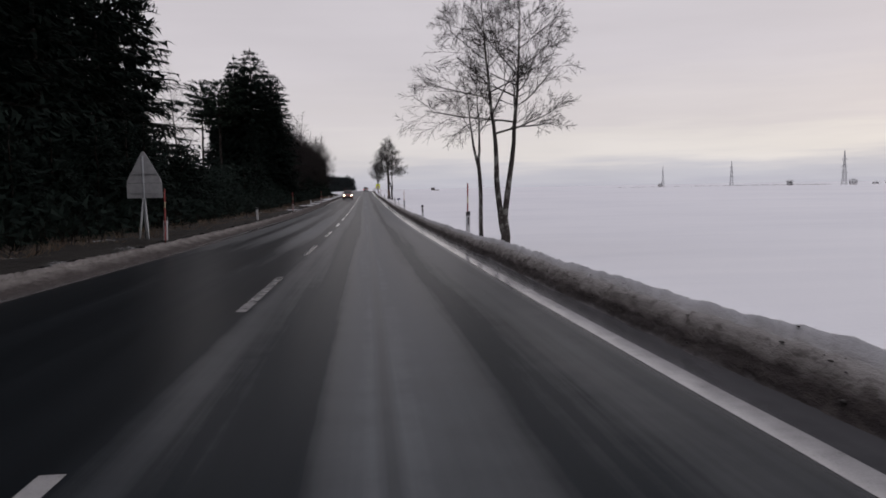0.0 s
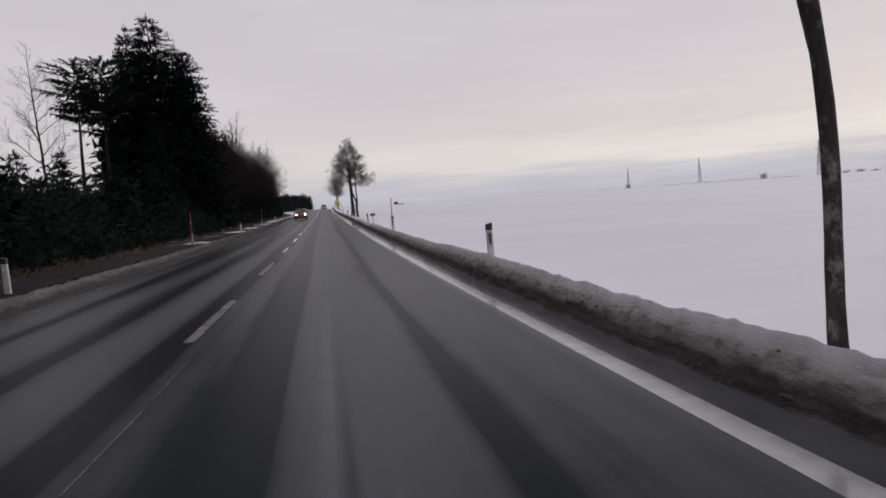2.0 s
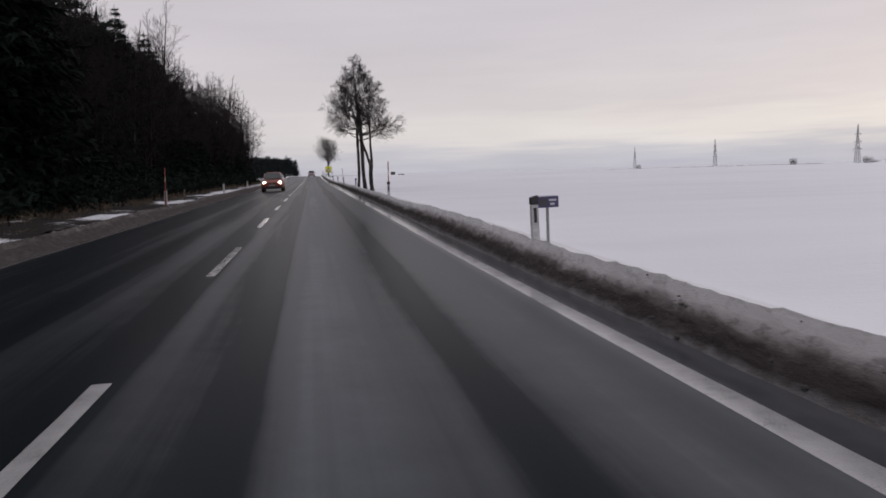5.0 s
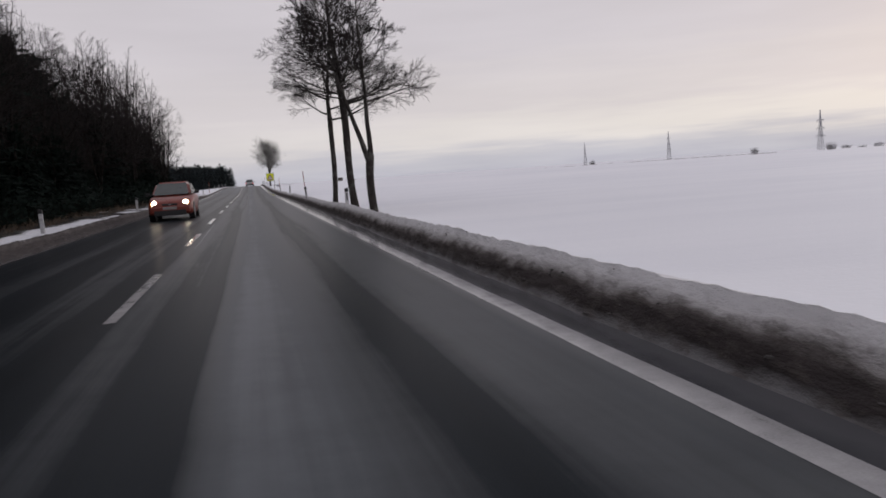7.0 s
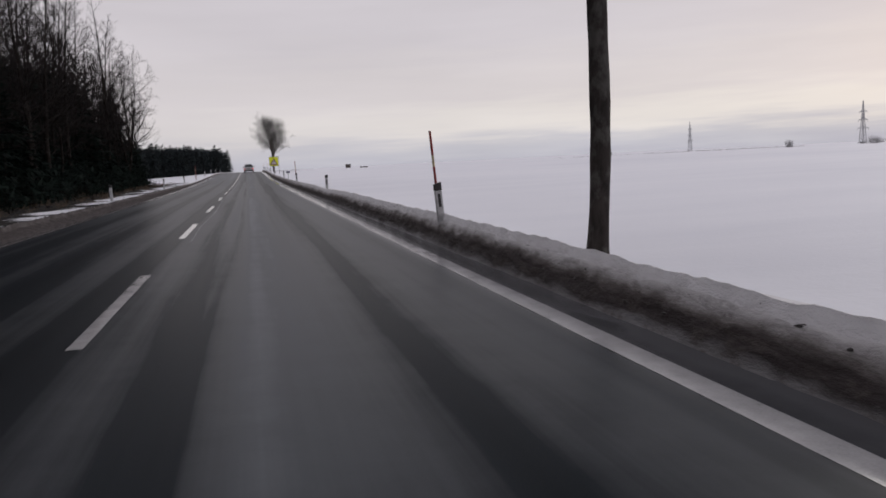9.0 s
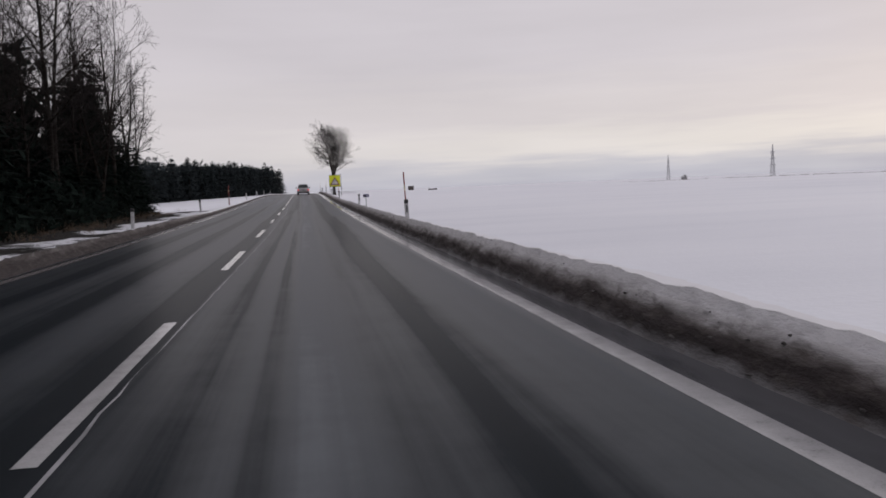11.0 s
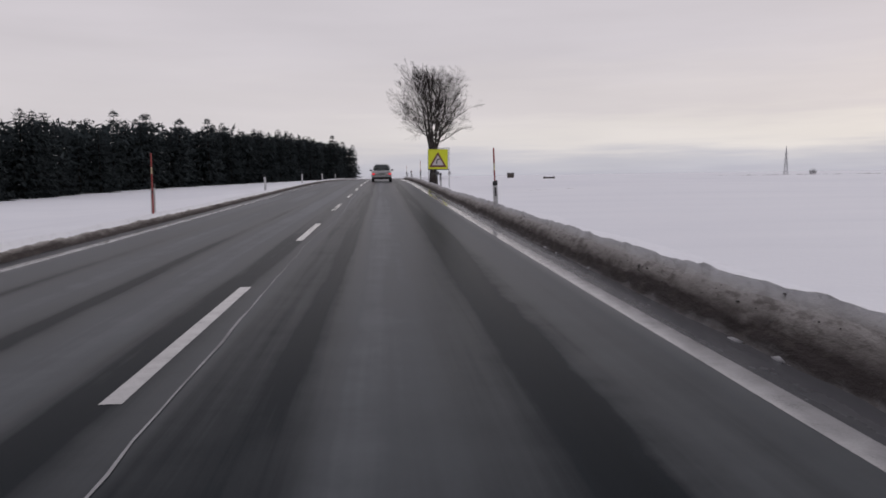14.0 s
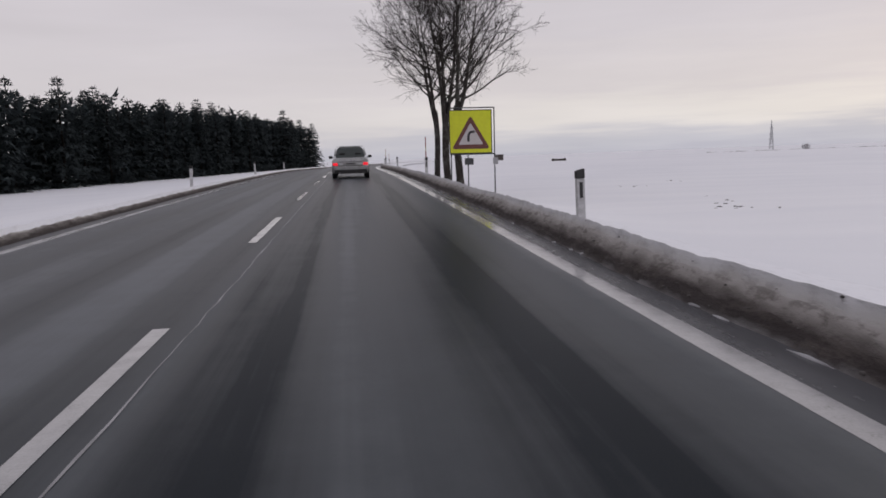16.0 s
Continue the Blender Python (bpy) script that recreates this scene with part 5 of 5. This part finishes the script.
def car(label, paint, hatch, lit_front):
    """A car pointing along +y; its tail is at y = 0."""
    L, W, H = (3.95, 0.85, 1.53) if hatch else (4.5, 0.845, 1.49)
    ob = thing("car", label, "car", "")
    wl = 0.91 if not hatch else 0.98          # waist
    bm = bmesh.new()
    if hatch:
        secs = [ring(0.0, W - 0.10, W - 0.08, W - 0.14, 0.30, 0.80, 0.93), ring(0.10, W - 0.02, W - 0.01, W - 0.06, 0.22, 0.82, 0.97), ring(0.9, W, W, W - 0.06, 0.2, 0.84, 0.98), ring(2.7, W, W, W - 0.06, 0.2, 0.84, 0.96), ring(3.3, W, W - 0.01, W - 0.12, 0.2, 0.76, 0.90), ring(3.75, W - 0.03, W - 0.04, W - 0.2, 0.22, 0.66, 0.78), ring(L, W - 0.18, W - 0.16, W - 0.3, 0.28, 0.56, 0.66)]
    else:
        secs = [ring(0.0, W - 0.12, W - 0.09, W - 0.17, 0.30, 0.74, 0.90), ring(0.10, W - 0.02, W - 0.015, W - 0.08, 0.22, 0.78, 0.94), ring(0.8, W, W, W - 0.07, 0.2, 0.80, 0.95), ring(2.6, W, W, W - 0.06, 0.2, 0.80, 0.93), ring(3.3, W, W - 0.01, W - 0.10, 0.2, 0.74, 0.86), ring(4.2, W - 0.04, W - 0.05, W - 0.2, 0.22, 0.62, 0.74), ring(L, W - 0.2, W - 0.17, W - 0.3, 0.28, 0.55, 0.63)]
    loft(bm, secs)
    bmesh.ops.bevel(bm, geom=[e for e in bm.edges if e.calc_face_angle(0) > 0.6], offset=0.025, segments=2, affect='EDGES')
    body = part("body", bm, paint, ob, smooth=True)
    # cabin
    yb0, yb1, yt0, yt1 = (0.12, 3.05, 0.42, 2.15) if hatch else (0.10, 3.15, 0.46, 2.35)
    wb, wt = W - 0.075, W - (0.235 if hatch else 0.215)
    bm = bmesh.new()
    lo = [Vector((sx * wb, y, wl - 0.03)) for y in (yb0, yb1) for sx in (-1, 1)]
    hi = [Vector((sx * wt, y, H - 0.04)) for y in (yt0, yt1) for sx in (-1, 1)]
    V = [bm.verts.new(p) for p in lo + hi]
    for q in ((0, 1, 5, 4), (3, 2, 6, 7), (2, 0, 4, 6), (1, 3, 7, 5), (4, 5, 7, 6), (1, 0, 2, 3)):
        bm.faces.new([V[i] for i in q])
    bmesh.ops.recalc_face_normals(bm, faces=bm.faces)
    bmesh.ops.bevel(bm, geom=list(bm.edges), offset=0.10 if hatch else 0.15, segments=6, affect='EDGES')
    part("cabin", bm, paint, ob, smooth=True)
    bm = bmesh.new()
    box(bm, -wt + 0.14, wt - 0.14, yt0 + 0.12, yt1 - 0.12, H - 0.06, H - 0.022, 0.018)
    part("roof", bm, paint, ob, smooth=False)

    def lerp4(a, b, c, d, mx, z0, z1):
        a, b, c, d = map(Vector, (a, b, c, d))
        bl, br = a.lerp(d, z0), b.lerp(c, z0)
        tl, tr = a.lerp(d, z1), b.lerp(c, z1)
        return (bl.lerp(br, mx), br.lerp(bl, mx), tr.lerp(tl, mx), tl.lerp(tr, mx))
    bm = bmesh.new()
    rounded_panel(bm, lerp4(lo[0], lo[1], hi[1], hi[0], 0.06, 0.0, 0.90), 0.13, 0.012)
    part("rear_window", bm, "car_glass", ob, "dark rear window")
    bm = bmesh.new()
    rounded_panel(bm, lerp4(lo[3], lo[2], hi[2], hi[3], 0.06, 0.08, 0.92), 0.07, 0.010)
    part("windscreen", bm, "car_glass", ob, "dark windscreen")
    for sx, ids in ((1, (1, 3, 3, 1)), (-1, (2, 0, 0, 2))):
        for f0, f1 in ((0.10, 0.48), (0.52, 0.90)):
            a, b = lo[ids[0]], lo[ids[1]]
            d, c = hi[ids[0]], hi[ids[1]]
            p = lerp4(a.lerp(b, f0), a.lerp(b, f1), d.lerp(c, f1), d.lerp(c, f0), 0.02, 0.10, 0.86)
            bm = bmesh.new()
            quad_panel(bm, p, 0.008)
            part("side_window", bm, "car_glass", ob)
    if not hatch:
        for sx in (-1, 1):
            bm = bmesh.new()
            x = sx * (wt - 0.05)
            ends = ((x, yt0 + 0.30, H - 0.06), (x, yt0 + 0.45, H - 0.025), (x, yt1 - 0.45, H - 0.025), (x, yt1 - 0.30, H - 0.06))
            for a, b in zip(ends, ends[1:]):
                rod(bm, a, b, 0.015, None, 8)
            part("roof_rail", bm, "alloy", ob, smooth=True)
    # two headrests seen through the rear window stand just behind the glass line
    for sx in (-0.36, 0.36):
        bm = bmesh.new()
        box(bm, sx - 0.13, sx + 0.13, yb0 - 0.012 + (yt0 - yb0) * 0.32, yb0 + 0.03 + (yt0 - yb0) * 0.32, wl + 0.10, wl + 0.24, 0.03)
        part("headrest", bm, "wool_grey", ob)
    # tail
    for sx in (-1, 1):
        bm = bmesh.new()
        x0, x1 = sx * (W - 0.27), sx * (W - 0.05)
        box(bm, min(x0, x1), max(x0, x1), -0.014, 0.12, 0.59, 0.72, 0.035)
        part("tail_light", bm, "tail_light_lit", ob, "lit red tail light")
        bm = bmesh.new()
        box(bm, sx * (W - 0.41) - 0.09, sx * (W - 0.41) + 0.09, -0.012, 0.02, 0.61, 0.70, 0.012)
        part("reversing_lamp", bm, "reflector_glass", ob)
    bm = bmesh.new()
    box(bm, -W + 0.07, W - 0.07, -0.06, 0.12, 0.34, 0.56, 0.04)
    bumper = part("rear_bumper", bm, paint, ob)
    # black valance, made taller to paint in the shade low on the tail
    bm = bmesh.new()
    box(bm, -W + 0.10, W - 0.10, -0.068, 0.0, 0.22, 0.41, 0.02)
    part("bumper_valance", bm, "plastic_black", bumper)
    bm = bmesh.new()
    box(bm, -0.26, 0.26, -0.024, -0.010, 0.61, 0.72, 0.006)
    pl = part("number_plate", bm, "plate_pale", ob)
    bm = bmesh.new()
    box(bm, -0.20, 0.20, -0.026, -0.0225, 0.645, 0.685)
    part("bar", bm, "bar_dark", pl)
    for z0, z1, mt, nm in ((0.750, 0.780, "alloy", "chrome_strip"), (0.565, 0.585, "plastic_black", "boot_gap")):
        bm = bmesh.new()
        box(bm, -0.62, 0.62, -0.016, 0.03, z0, z1, 0.004)
        part(nm, bm, mt, ob)
    bm = bmesh.new()
    rod(bm, (0.0, -0.005 + (yb0 + 0.02), wl + 0.03), (0.34, yb0 + 0.05, wl + 0.09), 0.008, 0.005, 6)
    part("wiper", bm, "plastic_black", ob)
    bm = bmesh.new()
    rod(bm, (-0.5, 0.02, 0.26), (-0.5, -0.08, 0.25), 0.028, None, 10)
    part("exhaust", bm, "alloy", ob)
    # nose
    for sx in (-1, 1):
        bm = bmesh.new()
        y = L - 0.10
        rod(bm, (sx * (W - 0.27), y - 0.1, 0.665), (sx * (W - 0.27), y + 0.06, 0.665), 0.115, 0.10, 16)
        part("headlight", bm, "headlight_lit" if lit_front else "reflector_glass", ob, "shining headlight" if lit_front else "")
        bm = bmesh.new()
        box(bm, sx * (W - 0.16) - 0.05, sx * (W - 0.16) + 0.05, y - 0.12, y + 0.02, 0.60, 0.70, 0.02)
        part("indicator", bm, "amber_lens", ob)
    bm = bmesh.new()
    if hatch:
        box(bm, -0.30, 0.30, L - 0.08, L + 0.012, 0.575, 0.665, 0.04)
    else:
        box(bm, -0.42, 0.42, L - 0.05, L + 0.03, 0.56, 0.66, 0.02)
    grille = part("grille", bm, "plastic_black", ob)
    bm = bmesh.new()
    box(bm, -0.045, 0.045, L + 0.005, L + 0.034, 0.605, 0.635, 0.008)
    part("emblem", bm, "alloy", grille)
    bm = bmesh.new()
    box(bm, -W + 0.10, W - 0.10, L - 0.12, L + 0.05, 0.28, 0.54, 0.06)
    part("front_bumper", bm, paint, ob)
    bm = bmesh.new()
    box(bm, -0.60, 0.60, L - 0.05, L + 0.056, 0.20, 0.41 if hatch else 0.31, 0.03)
    part("air_intake", bm, "plastic_black", ob)
    bm = bmesh.new()
    box(bm, -0.26, 0.26, L + 0.045, L + 0.062, 0.43, 0.53, 0.006)
    part("number_plate", bm, "plate_pale", ob)
    for sx in (-1, 1):
        bm = bmesh.new()
        box(bm, sx * (W + 0.10) - 0.09, sx * (W + 0.10) + 0.09, yb1 - 0.72, yb1 - 0.60, wl, wl + 0.13, 0.03)
        box(bm, sx * (W + 0.0) - 0.04, sx * (W + 0.0) + 0.05, yb1 - 0.68, yb1 - 0.63, wl + 0.01, wl + 0.05, 0.006)
        part("mirror", bm, "plastic_black", ob)
        for y in (0.82 if not hatch else 0.65, L - 0.85):
            wheel(ob, sx * (W - 0.09), y, 0.31)
            bm = bmesh.new()
            rod(bm, (sx * (W - 0.2), y, 0.33), (sx * (W + 0.004), y, 0.33), 0.365, None, 24)
            part("wheel_arch", bm, "plastic_black", ob)
    return ob


lead = car("silver-grey estate car driving with red tail lights on", "car_silver", False, False)
lead.matrix_basis = pose(1.33, 275.8, zr(277) - 0.03, math.degrees(math.atan(0.008)), 0, 0)
coming = car("red hatchback on the wet road with headlights shining", "car_red", True, True)
coming.matrix_basis = pose(-1.72, 143.9, zr(142) - 0.035, 0, 0, 180)


# ---- far things in the field ----
def pylon(height=21.0):
    ob = thing("pylon", "grey lattice power pylon far across the snow", "pylon", "power pylons")
    for sx in (-1, 1):
        for sy in (-1, 1):
            bm = bmesh.new()
            rod(bm, (sx * 1.25, sy * 1.25, -0.5), (sx * 0.35, sy * 0.35, height * 0.72), 0.15, 0.13, 4)
            rod(bm, (sx * 0.35, sy * 0.35, height * 0.72), (sx * 0.08, sy * 0.08, height), 0.13, 0.10, 4)
            part("leg", bm, "hazed_pylon_steel", ob)
    for i in range(9):
        f0, f1 = i / 9 * 0.72, (i + 1) / 9 * 0.72
        w0, w1 = 1.25 - 0.9 * f0 / 0.72, 1.25 - 0.9 * f1 / 0.72
        bm = bmesh.new()
        for s in (-1, 1):
            rod(bm, (-w0, s * w0, f0 * height), (w1, s * w1, f1 * height), 0.06, None, 4)
            rod(bm, (w0, s * w0, f0 * height), (-w1, s * w1, f1 * height), 0.06, None, 4)
            rod(bm, (s * w0, -w0, f0 * height), (s * w1, w1, f1 * height), 0.06, None, 4)
        part("bracing", bm, "hazed_pylon_steel", ob)
    for z, w in ((0.36, 4.3), (0.55, 3.7), (0.74, 3.2)):
        bm = bmesh.new()
        for s in (-1, 1):
            rod(bm, (0, 0, z * height), (s * w, 0, z * height + 0.1), 0.17, 0.10, 4)
            rod(bm, (0, 0, z * height + 0.9), (s * w, 0, z * height + 0.1), 0.12, 0.08, 4)
            rod(bm, (s * w, 0, z * height), (s * w, 0, z * height - 0.9), 0.09, None, 4)
        part("cross_arm", bm, "hazed_pylon_steel", ob)
    return ob


first_pylon = pylon()
for i, (x, y) in enumerate(((294, 455), (308, 630), (303, 768))):
    m = pose(x, y, far_level(x, y), 0, 0, 80)
    if i == 0:
        first_pylon.matrix_basis = m
    else:
        copy_thing(first_pylon, m)


# pale grey twigs: the haze over far shrubs is painted into the colour
plain("hazed_twigs", (0.17, 0.165, 0.17), 0.9, vary=0.3, spec=0.05)


def shrub(x, y, w, h, seed, label="leafless round shrub alone on the snowfield", mat="hazed_twigs"):
    r = random.Random(seed)
    ob = thing("shrub", label, "shrub", "field shrubs")
    tb = Tubes()
    for _ in range(90):
        a = r.uniform(0, 6.28)
        g = r.uniform(0.1, 1.3)
        d = Vector((math.cos(a) * g, math.sin(a) * g, 1)).normalized()
        p = Vector((d.x * w * 0.42, d.y * w * 0.42, -0.1))
        L = h * r.uniform(0.5, 1.0) * (0.35 + 0.65 * d.z)
        e = p + Vector((d.x * w * 0.12, d.y * w * 0.12, L))
        tb.tube([p, p.lerp(e, 0.5) + Vector((0, 0, 0.1)), e], [0.035, 0.025, 0.012], 3)
        for _k in range(4):
            s = p.lerp(e, r.uniform(0.4, 1))
            tb.tube([s, s + Vector((r.gauss(0, 0.4), r.gauss(0, 0.4), r.uniform(0.1, 0.7))) * h * 0.3], [0.018, 0.008], 3)
    mesh_ob("branches", tb.v, tb.f, mat, ob)
    ob.matrix_basis = pose(x, y, far_level(x, y))


shrub(278, 488, 5.5, 4.2, 1)
shrub(298, 452, 6.0, 4.5, 2, "leafless shrub at the foot of a power pylon")
shrub(250, 640, 5.0, 4.0, 3)
for i in range(16):
    shrub(380 + i * 6.5, 548 - i * 7, 8.5, 2.2 + 0.14 * i + 0.8 * math.sin(i * 2.3), 20 + i, "low dark scrub bush in a field hedge", "twig_bark")


def field_edge_spot(r):
    f = r.random()
    x, y = 200 + 170 * f, 668 - 78 * f + r.gauss(0, 1.0)
    return x, y, far_level(x, y), r.uniform(1.0, 3.5), 0.5, r.uniform(0.15, 0.42)


plain("pale_grass", (0.30, 0.29, 0.30), 0.9, vary=0.3)
scatter("field_edge_grass", "pale tufts of dry grass along a far field edge", 150, "pale_grass", field_edge_spot, 9, "grass", 0.1)


def feed_rack():
    ob = thing("wooden_trough", "long low dark wooden trough half buried in snow", "trough")
    bm = bmesh.new()
    box(bm, -1.3, 1.3, -0.35, 0.35, 0.05, 0.42, 0.03)
    part("trough_body", bm, "weathered_wood", ob)
    for x in (-1.15, 1.15):
        bm = bmesh.new()
        box(bm, x - 0.05, x + 0.05, -0.4, 0.4, -0.3, 0.5, 0.01)
        part("leg", bm, "weathered_wood", ob)
    ob.matrix_basis = pose(33.5, 358, far_level(33.5, 358) - 0.02, 0, 0, 8) @ Matrix.Scale(0.85, 4)


feed_rack()


def field_box():
    ob = thing("wooden_hide", "small dark wooden box hut out on the snow", "hut")
    bm = bmesh.new()
    box(bm, -0.75, 0.75, -0.7, 0.7, 0.1, 1.45, 0.03)
    part("wall", bm, "weathered_wood", ob)
    bm = bmesh.new()
    box(bm, -0.9, 0.9, -0.85, 0.85, 1.451, 1.56, 0.02)
    part("roof", bm, "slush_white", ob, "snow-dusted flat roof")
    for sx in (-0.6, 0.6):
        bm = bmesh.new()
        box(bm, sx - 0.06, sx + 0.06, -0.06, 0.06, -0.4, 0.1, 0.01)
        part("leg", bm, "weathered_wood", ob)
    ob.matrix_basis = pose(38, 430, far_level(38, 430), 0, 0, 20)


field_box()
